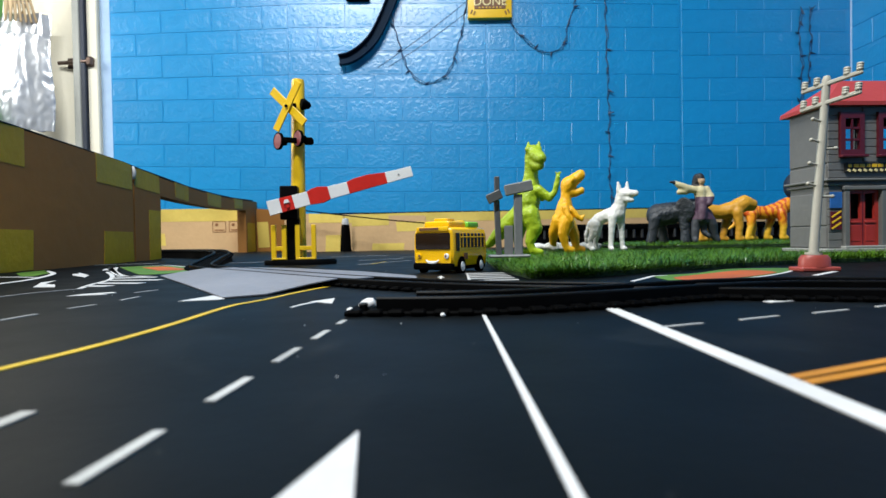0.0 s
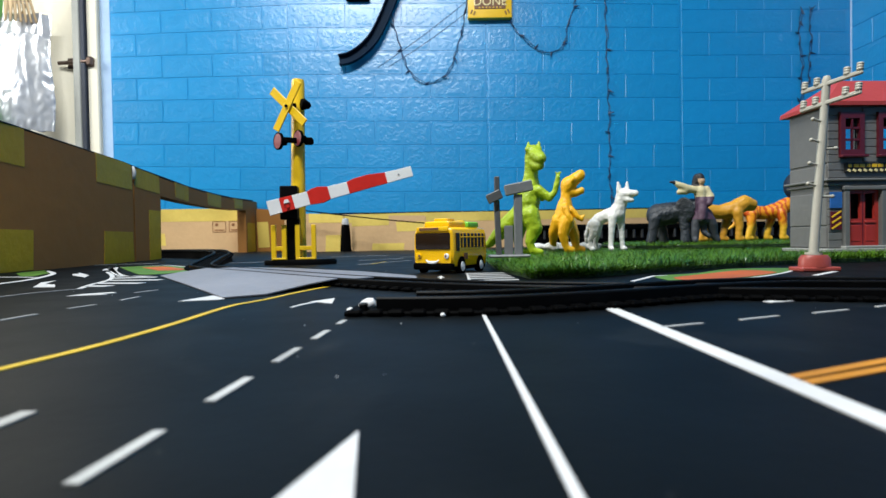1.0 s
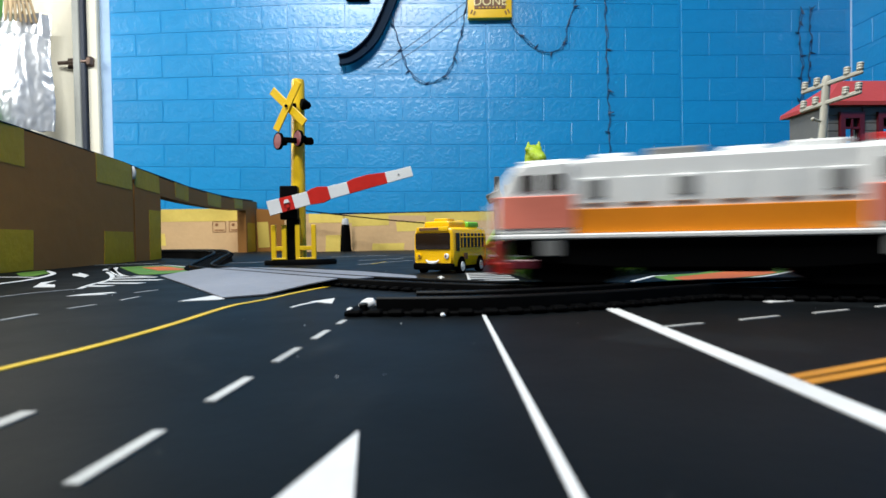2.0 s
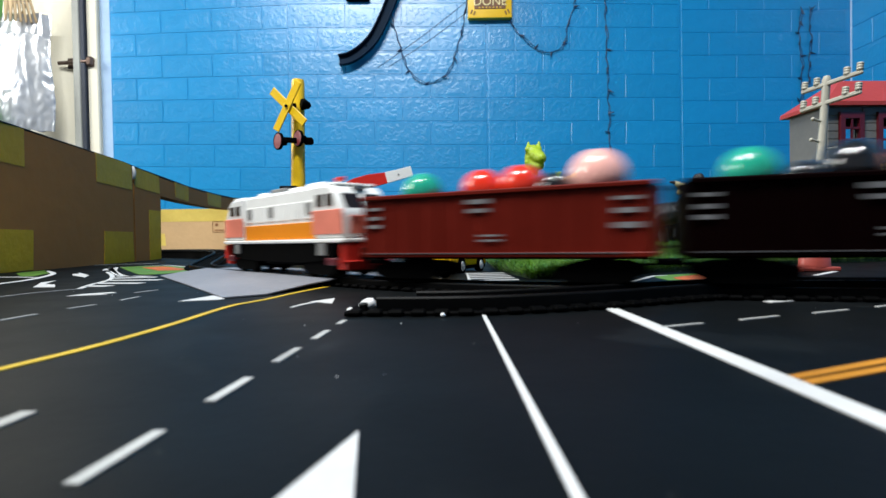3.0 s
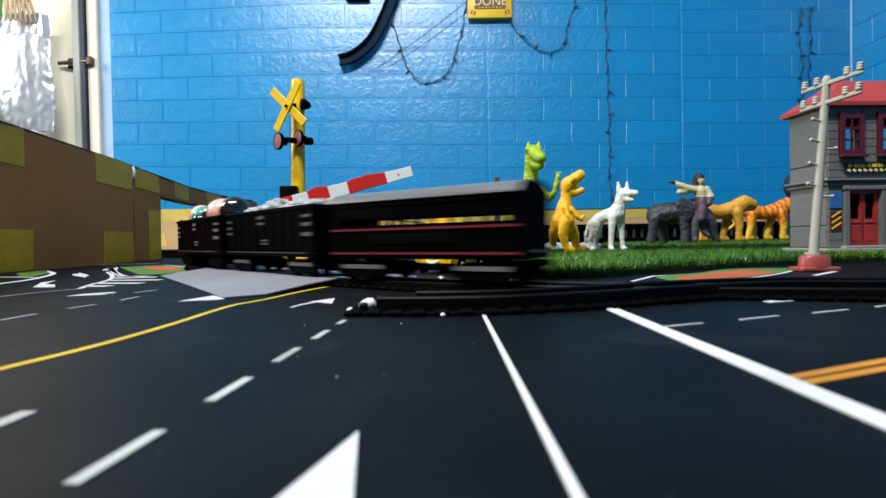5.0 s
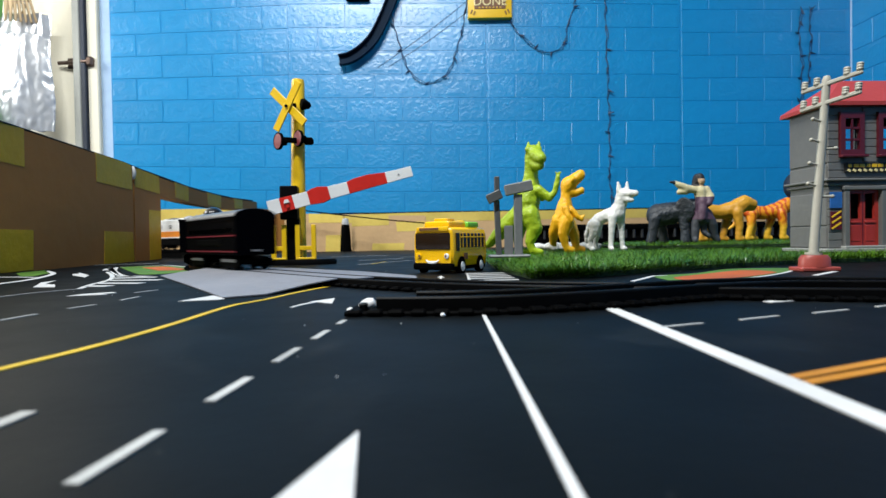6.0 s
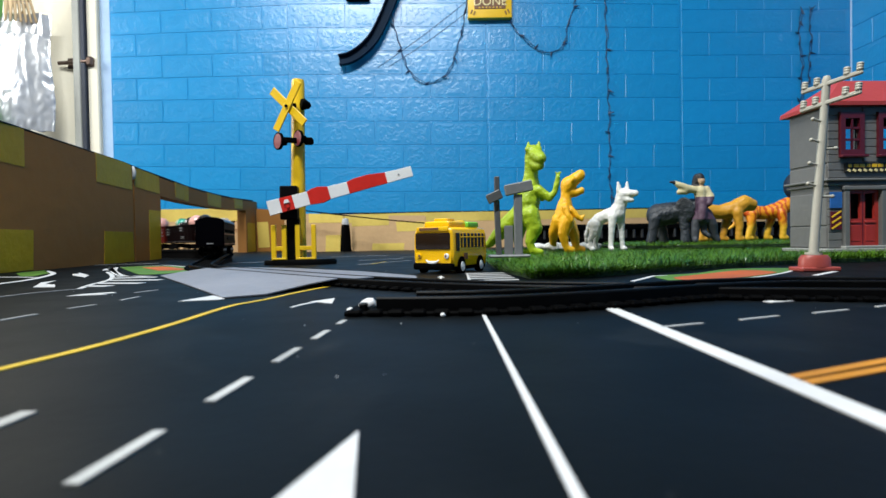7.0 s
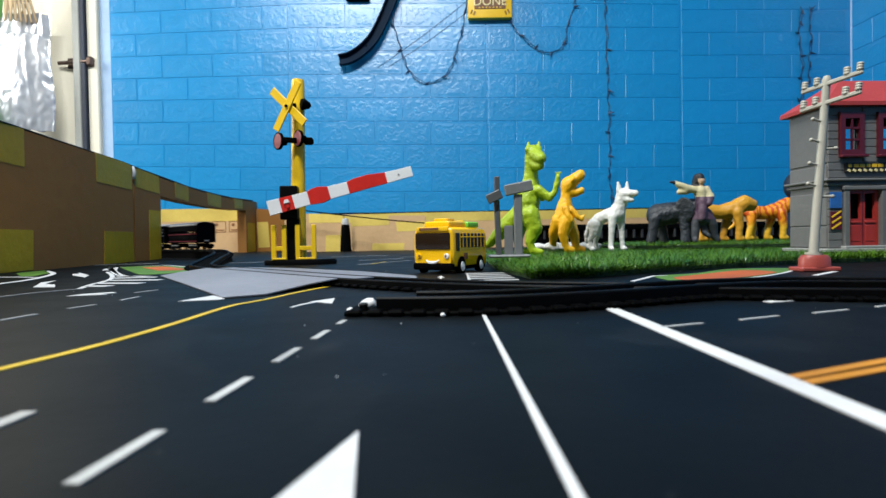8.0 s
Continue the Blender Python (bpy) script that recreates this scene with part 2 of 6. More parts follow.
def brick_mesh(w, h, deep):
    bm = box(B(), (0, 0, 0), (w, deep, h), 0.0008)
    return mesh_of("brick", bm, M["blue"], 0)


BRICKS = {}


def brick_panel(parent, x0, x1, width, ref0, ref1, pitch0, pitch1, rows, place, clip=9.9):
    """One sheet of foam, three and a half bricks wide, stuck on a little askew: height of its reference joint and row pitch at both ends."""
    for r in range(*rows):
        cuts = (0.0, 1.0, 2.0, 3.0, 3.5) if r % 2 else (0.0, 0.5, 1.5, 2.5, 3.5)
        for a, b in zip(cuts, cuts[1:]):
            lo, hi = x0 + a * width / 3.5, min(x0 + b * width / 3.5, clip)
            if hi - lo < 0.02:
                continue
            f = ((lo + hi) / 2 - x0) / (x1 - x0)
            pitch = pitch0 + (pitch1 - pitch0) * f
            slope = (ref1 - ref0 + (pitch1 - pitch0) * (r + 0.5)) / (x1 - x0)
            key = (round(hi - lo, 3), round(pitch, 3))
            if key not in BRICKS:
                BRICKS[key] = brick_mesh(hi - lo - 0.0026, pitch - 0.0030, 0.026)
            o = new("brick", BRICKS[key])
            o.parent = parent
            o.matrix_basis = place @ Matrix.Translation(((lo + hi) / 2, 0, ref0 + (ref1 - ref0) * f + (r + 0.5) * pitch)) @ Matrix.Rotation(-math.atan(slope), 4, "Y")


# ---- the railway ----
RAIL_TOP = 0.0052     # top of the rails
CAR_Z = 0.008         # datum of the cars, wheels reach down to the rails
LINE = [(0.62, -1.25), (0.98, -0.98), (1.12, -0.55), (1.02, -0.15), (0.76, 0.08), (0.42, 0.165), (0.142, 0.2335), (-0.0115, 0.298), (-0.157, 0.445), (-0.258, 0.565), (-0.308, 0.70),
        (-0.348, 0.83), (-0.43, 0.97), (-0.55, 1.075), (-0.74, 1.13), (-1.0, 1.10), (-1.3, 0.95), (-1.45, 0.65)]
SIDING = [(-0.036, 0.210), (0.015, 0.207), (0.06, 0.218), (0.11, 0.238), (0.16, 0.2475), (0.21, 0.236)]


def curve_points(ctrl, step=0.004):
    """A smooth line through the points, at even steps."""
    p = [Vector((x, y, 0)) for x, y in ctrl]
    p = [2 * p[0] - p[1]] + p + [2 * p[-1] - p[-2]]
    raw = []
    for i in range(1, len(p) - 2):
        for k in range(60):
            t = k / 60
            raw.append(0.5 * ((2 * p[i]) + (p[i + 1] - p[i - 1]) * t + (2 * p[i - 1] - 5 * p[i] + 4 * p[i + 1] - p[i + 2]) * t * t
                              + (3 * p[i] - p[i - 1] - 3 * p[i + 1] + p[i + 2]) * t ** 3))
    raw.append(p[-2])
    out, need = [raw[0]], step
    for a, b in zip(raw, raw[1:]):
        d = (b - a).length
        while need <= d:
            out.append(a.lerp(b, need / d))
            need += step
        need -= d
    return out


CARS = []      # (thing, distance of its middle behind the front of the train, half the distance between its bogies)
LOADS = []     # (thing, distance, half distance, its pose on the car)
STEP = 0.004
WAY = curve_points(LINE, STEP)
for i_, p_ in enumerate(WAY):      # beyond the crossing the line climbs a little
    f_ = max(0.0, min(1.0, (i_ * STEP - 2.85) / 0.40))
    p_.z = 0.012 * f_ * f_ * (3 - 2 * f_)


def on_way(s):
    """The point s metres along the main line."""
    k = max(0.0, min(s / STEP, len(WAY) - 1.001))
    return WAY[int(k)].lerp(WAY[int(k) + 1], k - int(k))


def strip(pts, side, half, z0, z1, grounded=False):
    """A rail: a bar that follows the line at an offset."""
    bm, rings = B(), []
    for i, q in enumerate(pts):
        d = (pts[min(i + 1, len(pts) - 1)] - pts[max(i - 1, 0)]).normalized()
        nrm = Vector((-d.y, d.x, 0))
        rings.append([bm.verts.new(q + nrm * o + Vector((0, 0, z - (q.z if grounded and z == z0 else 0)))) for o, z in
                      ((side - half, z0), (side - half, z1 - 0.0006), (side - half + 0.0006, z1), (side + half - 0.0006, z1), (side + half, z1 - 0.0006), (side + half, z0))])
    for a, b in zip(rings, rings[1:]):
        for k in range(6):
            bm.faces.new((a[k], a[(k + 1) % 6], b[(k + 1) % 6], b[k]))
    bm.faces.new(rings[0]), bm.faces.new(rings[-1][::-1])
    return bm


def railway(name, pts, label, near, z=0.0, skip=(0, 0), top=RAIL_TOP):
    t = thing(name, label, "toy track")
    part("bed_strip", strip(pts, 0.0, 0.0150, z, z + 0.0015, True), M["blackm"], t)
    for side, cut in ((-0.0105, skip[0]), (0.0105, skip[1])):
        part("rail", strip(pts[cut:], side, 0.0016, z + 0.0012, z + top), M["black"], t)
    first, rest = None, B()
    for i in range(1, len(pts) - 1, 2):
        d = pts[i + 1] - pts[i - 1]
        m = Matrix.Translation(pts[i] + Vector((0, 0, z + 0.0012))) @ Matrix.Rotation(math.atan2(d.y, d.x), 4, "Z")
        if near(pts[i]):
            if first is None:
                first = part("sleeper", box(B(), (0, 0, 0), (0.0058, 0.034, 0.0022), 0.0008), M["blackm"], t, m=m)
            else:
                again(first, m)
        else:
            box(rest, m.translation, (0.0058, 0.034, 0.0022), 0, m.to_3x3().to_4x4())
    bed = part("sleeper_bed", rest, M["blackm"], t, smooth=0)
    bed["kind"] = "stuff"
    return t


railway("toy_track", WAY, "black plastic toy railway track lying on the play mat", lambda p: p.x < 0.35 and p.y < 1.0)
railway("siding_track", curve_points(SIDING, STEP), "black plastic siding track ending on the mat", lambda p: True, 0.0002, (3, 6), 0.0066)
# ---- printed markings on the mat ----
def marking(name, pts, material, z=0.0003):
    return part(name, plate(B(), pts, 0.0, z), material, ground, smooth=0)


def band(pts, w, w1=None):
    """The outline of a painted line of width w through the points."""
    p = [Vector((*q, 0)) for q in pts]
    left, right = [], []
    for i, q in enumerate(p):
        d = (p[min(i + 1, len(p) - 1)] - p[max(i - 1, 0)]).normalized()
        nn = Vector((-d.y, d.x, 0)) * (w + ((w1 if w1 is not None else w) - w) * i / max(1, len(p) - 1)) / 2
        left.append((q + nn).xy[:])
        right.append((q - nn).xy[:])
    return left + right[::-1]


def smooth_line(pts, step=0.01):
    return [(q.x, q.y) for q in curve_points(pts, step)]


for far, nearer in ((0.1853, 0.177), (0.1646, 0.1507), (0.1382, 0.1224), (0.1085, 0.0927), (0.0783, 0.0611), (0.046, 0.03)):
    marking("lane_dash", band([(-0.0483 + 0.072 * far, far), (-0.0483 + 0.072 * nearer, nearer)], 0.0021), M["dash"])
marking("lane_dash", band([(-0.0702, 0.0885), (-0.0708, 0.073)], 0.003), M["dash"])
marking("lane_line", band([(0.0149, 0.32), (0.0139, 0.03)], 0.0014), M["white"])
marking("stop_line", band([(0.0645, 0.31), (0.0643, 0.03)], 0.0052), M["white"])
marking("arrow", [(-0.0128, 0.0768), (-0.0222, 0.044), (-0.0145, 0.044), (-0.0145, 0.02), (-0.0085, 0.02), (-0.0085, 0.044)], M["white"])
for a, b in (((0.0663, 0.1602), (0.0815, 0.1661)), ((0.0964, 0.1714), (0.1131, 0.1783)), ((0.1286, 0.1832), (0.1454, 0.1898)), ((0.161, 0.196), (0.178, 0.203))):
    marking("lane_dash", band([a, b], 0.0016), M["dash"])
marking("arrow", band([(0.132, 0.2150), (0.152, 0.2215), (0.160, 0.2235), (0.1936, 0.2342), (0.23, 0.245)], 0.0045, 0.0012), M["white"])
for off in (0.0, -0.0037):
    marking("centre_line", band([(0.0672, 0.1015 + off), (0.0952, 0.1134 + off * 1.15), (0.16, 0.141 + off * 1.2)], 0.0025), M["oline"])
marking("yellow_line", band(smooth_line([(-0.107, 0.09), (-0.1015, 0.1199), (-0.0968, 0.145), (-0.0945, 0.1805), (-0.0945, 0.2325), (-0.0874, 0.2562), (-0.0805, 0.2917), (-0.07, 0.33)]), 0.0030), M["yline"])
for a, b in (((-0.169, 0.2003), (-0.1676, 0.2167)), ((-0.167, 0.234), (-0.164, 0.248)), ((-0.163, 0.266), (-0.163, 0.282)), ((-0.179, 0.306), (-0.175, 0.322)), ((-0.171, 0.17), (-0.1702, 0.183))):
    marking("lane_dash", band([a, b], 0.0022), M["faded"])
marking("kerb_line", band([(-0.255, 0.270), (-0.249, 0.296), (-0.246, 0.320), (-0.235, 0.340)], 0.0022), M["faded"])
marking("arrow", [(-0.209, 0.292), (-0.207, 0.303), (-0.196, 0.312), (-0.191, 0.308), (-0.195, 0.301), (-0.190, 0.298)], M["white"])
marking("arrow", [(-0.1290, 0.2555), (-0.1228, 0.2811), (-0.1093, 0.2631), (-0.1110, 0.2600)], M["white"])
marking("arrow", band(smooth_line([(-0.0650, 0.2240), (-0.0628, 0.2345), (-0.0585, 0.2440)]), 0.0016, 0.0026), M["white"])
marking("arrow_head", [(-0.0620, 0.2440), (-0.0533, 0.2575), (-0.0501, 0.2361), (-0.0565, 0.2410)], M["white"])
marking("arrow", [(-0.281, 0.361), (-0.309, 0.405), (-0.314, 0.428), (-0.296, 0.392), (-0.279, 0.379), (-0.264, 0.358)], M["white"])
marking("arrow", [(-0.364, 0.517), (-0.363, 0.525), (-0.378, 0.547), (-0.331, 0.493), (-0.312, 0.459), (-0.329, 0.477), (-0.349, 0.497)], M["white"])
# printed gardens with pale kerbs beside the fence
marking("green_patch", [(-0.453, 0.559), (-0.462, 0.612), (-0.408, 0.546), (-0.386, 0.499), (-0.396, 0.494)], M["gpatch"])
marking("kerb_line", band(smooth_line([(-0.322, 0.352), (-0.337, 0.400), (-0.344, 0.432), (-0.360, 0.471), (-0.395, 0.534), (-0.450, 0.598)]), 0.0050), M["white"])
marking("kerb_line", band([(-0.43, 0.492), (-0.393, 0.486), (-0.367, 0.474)], 0.0045), M["white"])
marking("green_patch", smooth_line([(-0.405, 0.660), (-0.388, 0.684), (-0.335, 0.660), (-0.270, 0.587), (-0.255, 0.541), (-0.264, 0.500), (-0.282, 0.492), (-0.341, 0.570)], 0.012), M["gpatch"])
marking("orange_patch", smooth_line([(-0.366, 0.640), (-0.343, 0.648), (-0.276, 0.567), (-0.303, 0.555)], 0.012), M["opatch"], 0.0005)
marking("kerb_line", band(smooth_line([(-0.376, 0.587), (-0.398, 0.628), (-0.407, 0.655), (-0.357, 0.571), (-0.303, 0.493), (-0.280, 0.467), (-0.262, 0.455)]), 0.0062), M["white"])
marking("kerb_line", band([(-0.405, 0.662), (-0.372, 0.702), (-0.290, 0.620)], 0.0040), M["white"])
marking("kerb_line", band(smooth_line([(-0.235, 0.340), (-0.250, 0.373), (-0.268, 0.423), (-0.304, 0.484), (-0.352, 0.552)]), 0.0036), M["white"])
for a, b in (((-0.278, 0.444), (-0.244, 0.449)), ((-0.264, 0.417), (-0.221, 0.413)), ((-0.254, 0.388), (-0.218, 0.381)), ((-0.245, 0.362), (-0.227, 0.359)), ((-0.288, 0.468), (-0.258, 0.462))):
    marking("crossing_bar", band([a, b], 0.0085), M["white"])
# bars and an arrow in front of the bus
marking("kerb_line", band([(0.0172, 0.346), (0.0193, 0.43)], 0.0018), M["white"])
for k in range(5):
    y = 0.352 + 0.018 * k
    marking("crossing_bar", band([(0.0178, y), (0.0505 - 0.0003 * k, y + 0.002)], 0.0050), M["white"])
marking("arrow", [(-0.0028, 0.350), (-0.0013, 0.350), (-0.0013, 0.385), (0.0008, 0.383), (-0.0018, 0.405), (-0.0048, 0.385), (-0.0028, 0.387)], M["white"])
marking("orange_patch", smooth_line([(0.150, 0.324), (0.150, 0.345), (0.181, 0.370), (0.230, 0.405), (0.240, 0.380), (0.205, 0.348), (0.178, 0.332)], 0.012), M["opatch"], 0.0004)
marking("green_patch", smooth_line([(0.140, 0.325), (0.146, 0.364), (0.185, 0.385), (0.230, 0.425), (0.275, 0.425), (0.262, 0.397), (0.205, 0.345), (0.170, 0.325)], 0.012), M["gpatch"], 0.0002)
marking("kerb_line", band(smooth_line([(0.1165, 0.325), (0.130, 0.343), (0.147, 0.366), (0.158, 0.366)]), 0.0032), M["white"])
marking("kerb_line", band(smooth_line([(0.150, 0.322), (0.180, 0.330), (0.206, 0.343), (0.238, 0.370), (0.270, 0.404)]), 0.0026), M["white"])
marking("lane_dash", band([(0.2440, 0.346), (0.2810, 0.378)], 0.0040), M["white"])
for a, b in (((-0.12, 0.75), (-0.06, 0.80)), ((-0.10, 0.62), (-0.045, 0.72)), ((-0.07, 0.86), (0.0, 0.88)), ((-0.03, 0.62), (-0.015, 0.70)), ((-0.30, 0.74), (-0.24, 0.76)), ((-0.2, 0.95), (-0.1, 0.97)), ((-0.5, 0.75), (-0.42, 0.78))):
    marking("lane_dash", band([a, b], 0.005), M["faded"])
marking("yellow_line", band([(-0.085, 0.63), (-0.075, 0.69)], 0.004), M["yline"])
rng = random.Random(4)
crumbs = B()
for _ in range(70):
    x, y = rng.uniform(-0.24, 0.22), 0.07 + 0.42 * rng.random()
    bmesh.ops.create_icosphere(crumbs, subdivisions=1, radius=rng.uniform(0.00008, 0.00036) * (0.5 + 1.4 * y), matrix=Matrix.Translation((x, y, 0.0003)))
single("crumbs", crumbs, M["white"], "small white crumbs on the dark mat", "crumbs", kind="stuff")

# ---- grey paper ramps over the track ----
def sheet(name, pts, label):
    bm = B()
    a = [bm.verts.new(p) for p in pts]
    b = [bm.verts.new((p[0], p[1], max(0.0003, p[2] - 0.0007))) for p in pts]
    k = len(pts)
    bm.faces.new(a), bm.faces.new(b[::-1])
    for i in range(k):
        bm.faces.new((a[i], b[i], b[(i + 1) % k], a[(i + 1) % k]))
    bmesh.ops.triangulate(bm, faces=bm.faces[:])
    return single(name, bm, M["grey"], label, "paper ramp", group="ramps of the level crossing", smooth=20)


def beside(s0, s1, off, z, k=8):
    """Points that follow the main line at an offset."""
    out = []
    for i in range(k + 1):
        u = s0 + (s1 - s0) * i / k
        p, d = on_way(u), (on_way(u + 0.01) - on_way(u - 0.01)).normalized()
        out.append((p.x - d.y * off, p.y + d.x * off, z))
    return out


sheet("paper_ramp", [(-0.111, 0.265, 0.0009), (-0.093, 0.277, 0.0011), (-0.080, 0.315, 0.0030)] + beside(2.545, 2.775, 0.0126, 0.0050)
      + [(-0.250, 0.495, 0.0012), (-0.246, 0.458, 0.0009), (-0.178, 0.362, 0.0009)], "grey paper ramp leading up to the track")
sheet("paper_ramp", beside(2.500, 2.760, -0.0126, 0.0050) + [(-0.205, 0.575, 0.0009), (-0.158, 0.550, 0.0009), (-0.073, 0.470, 0.0009), (-0.021, 0.400, 0.0009)],
      "grey paper ramp on the far side of the track")
sheet("paper_strip", beside(2.535, 2.765, 0.0084, 0.0049) + beside(2.535, 2.765, -0.0084, 0.0049)[::-1], "grey paper strip laid between the rails")


# ---- cardboard fence ----
def fence_panel(name, a, b, h, mats, label, window=None, tapes=(), skew=0.0, sag=0.0):
    """A cardboard sheet from a to b; window: (start, end, height) of an opening; tapes: (u0, u1, z0, z1, material)."""
    a, b = Vector((*a, 0)), Vector((*b, 0))
    d = b - a
    ln = d.length
    t = thing(name, label, "cardboard fence", Matrix.Translation(a) @ Matrix.Rotation(math.atan2(d.y, d.x), 4, "Z"), group="cardboard fence round the mat")
    def top(u):
        return h + skew * u - sag * 4 * u * (1 - u) - 0.004 * max(0.0, 1 - min(u, 1 - u) * ln / 0.006) ** 2

    us = [k / 24 for k in range(25)] + [0.004 / ln, 1 - 0.004 / ln]
    crest = [(u * ln, top(u)) for u in sorted(us, reverse=True)]
    if window:
        a0, a1, wh = window
        under = [(a0 + (a1 - a0) * k / 10) for k in range(11)]
        arch = [(u * ln, wh - sag * 4 * u * (1 - u) + 0.006 * (u - a0) / (a1 - a0)) for u in under]
        pts = [(0, 0), (a0 * ln - 0.003, 0)] + arch + [(a1 * ln, 0), (ln, 0)] + crest
        bm = prism(B(), pts, -0.003, 0.022)
    else:
        bm = prism(B(), [(0, 0), (ln, 0)] + crest, -0.003, 0.003)
    bmesh.ops.triangulate(bm, faces=[q for q in bm.faces if len(q.verts) > 4])
    part("cardboard_sheet", bm, mats, t, smooth=0)
    for u0, u1, z0, z1, tm in tapes:
        over = z1 > h - 0.004
        q = random.Random(int(u0 * 1000 + z0 * 7000))
        j = [q.uniform(-0.004, 0.004) for _ in range(4)]
        dip = [sag * 4 * u * (1 - u) for u in (u0, u1)] if window and z0 > 0.05 else [0, 0]
        upper = [(u * ln + j[3] * (u == u1), top(u) + 0.0012 if over else z1) for u in [u1 + (u0 - u1) * k / 6 for k in range(7)]]
        bm2 = prism(B(), [(u0 * ln + j[0], z0 - dip[0]), (u1 * ln + j[1], z0 + j[2] * 0.5 - dip[1])] + upper, -0.0034, 0.0224 if over and window else (0.0034 if over else -0.0029))
        bmesh.ops.triangulate(bm2, faces=[g for g in bm2.faces if len(g.verts) > 4])
        part("tape", bm2, tm, t, "yellow packing tape", smooth=0)
    return t


TA, TB = M["tape"], M["tape_lit"]
fence_panel("cardboard_fence", (-0.42, 0.23), (-0.519, 0.883), 0.160, M["card"], "brown cardboard panel patched with yellow packing tape",
            tapes=[(0.36, 0.565, 0.120, 0.16, TA), (0.40, 0.585, 0.0, 0.047, TA), (0.815, 0.998, 0.120, 0.16, TA), (0.845, 0.995, 0.0, 0.049, TA)])
fence_panel("cardboard_tunnel", (-0.5216, 0.8915), (-0.592, 1.68), 0.158, M["card"], "brown cardboard panel cut out as a tunnel for the train", window=(0.126, 0.84, 0.124), sag=0.0125,
            tapes=[(0.0, 0.12, 0.126, 0.158, TA), (0.21, 0.30, 0.130, 0.158, TA), (0.44, 0.56, 0.131, 0.158, TA), (0.70, 0.80, 0.133, 0.158, TA), (0.065, 0.122, 0.0, 0.09, TA), (0.86, 0.965, 0.0, 0.088, TA)])
fence_panel("cardboard_fence", (-0.583, 1.66), (-0.47, 1.64), 0.135, M["card"], "brown cardboard panel with a strip of yellow tape", tapes=[(0.02, 0.36, 0.012, 0.092, TB)], skew=-0.012)
fence_panel("cardboard_fence", (-0.440, 1.475), (-0.270, 1.45), 0.108, M["cardlt"], "tan cardboard panel taped at its top edge", tapes=[(0.42, 1.0, 0.080, 0.108, TB), (0.70, 1.0, 0.0, 0.045, TB)], skew=-0.008)
fence_panel("cardboard_fence", (-0.250, 1.46), (-0.045, 1.44), 0.098, M["cardlt"], "tan cardboard panel with patches of tape", tapes=[(0.0, 0.5, 0.068, 0.1, TB), (0.60, 0.98, 0.052, 0.078, TB), (0.28, 0.7, 0.002, 0.020, TB)], skew=-0.004)
fence_panel("cardboard_fence", (-1.03, 1.60), (-0.605, 1.60), 0.132, M["cardlt"], "tan cardboard panel behind the tunnel", tapes=[(0.0, 1.0, 0.096, 0.132, TB), (0.365, 0.45, 0.024, 0.060, TB), (0.22, 0.30, 0.02, 0.05, TB)])
fence_panel("cardboard_fence", (-0.39, 1.665), (1.30, 1.665), 0.112, M["cardlt"], "long tan cardboard strip along the wall", tapes=[(0.0, 1.0, 0.085, 0.112, TB)])
for x_ in (-0.675, -0.625):
    t = thing("printed_mark", "brown printed square with a symbol on the cardboard", "printed mark", Matrix.Translation((x_, 1.5962, 0.078)), group="printed marks on the cardboard")
    for c_, z_ in (((0, 0, 0.016), (0.040, 0.0006, 0.0016)), ((0, 0, -0.016), (0.040, 0.0006, 0.0016)), ((-0.0195, 0, 0), (0.0016, 0.0006, 0.032)), ((0.0195, 0, 0), (0.0016, 0.0006, 0.032)), ((0, 0, -0.010), (0.028, 0.0006, 0.0030))):
        part("bar", box(B(), c_, z_), M["cardprint"], t)
    part("disc", ball(B(), (-0.008, 0, 0.006), (0.005, 0.0006, 0.005), 12, 8), M["cardprint"], t)
# Dark strip put behind the fence gap for the shade inside it.
single("dark_strip", box(B(), (-0.5310, 0.889, 0.074), (0.003, 0.060, 0.148), 0.0005, Matrix.Rotation(0.12, 4, "Z")), M["darkgap"], "dark strip standing in for shade in the fence gap", "dark strip")
single("foam_plug", ball(B(), (-0.5190, 0.8885, 0.149), (0.0055, 0.0055, 0.0115)), M["white"], "white foam plug in the gap between panels", "foam plug")
# Dark body added for the shaded gap between panels, with a white lump.
bottle = thing("dark_bottle", "dark filler with a white top in the gap between panels", "bottle", Matrix.Translation((-0.262, 1.425, 0)))
part("body", lathe(B(), [(0.0150, 0.0), (0.0150, 0.012), (0.0125, 0.055), (0.0105, 0.072), (0.0, 0.0725)]), M["blackm"], bottle)
part("cap", lathe(B(), [(0.0090, 0.072), (0.0098, 0.076), (0.0080, 0.088), (0.0, 0.0895)]), M["white"], bottle, "white lump on top")
cable = [(-0.41 + 0.05 * k, 1.42 - 0.01 * k, 0.118 - 0.0062 * k - 0.004 * math.sin(k * 0.35)) for k in range(9)]
single("black_cable", tube(B(), [(-0.47, 1.635, 0.128)] + cable + [(0.03, 1.33, 0.06), (0.06, 1.3, 0.001)], 0.0016), M["black"], "thin black cable sagging along the cardboard", "cable")
single("black_cable", tube(B(), [(-0.39 + 0.1 * k, 1.669, 0.1145 + 0.0008 * math.sin(k * 2.1)) for k in range(17)], 0.0024), M["black"], "black cable lying on the cardboard edge", "cable")
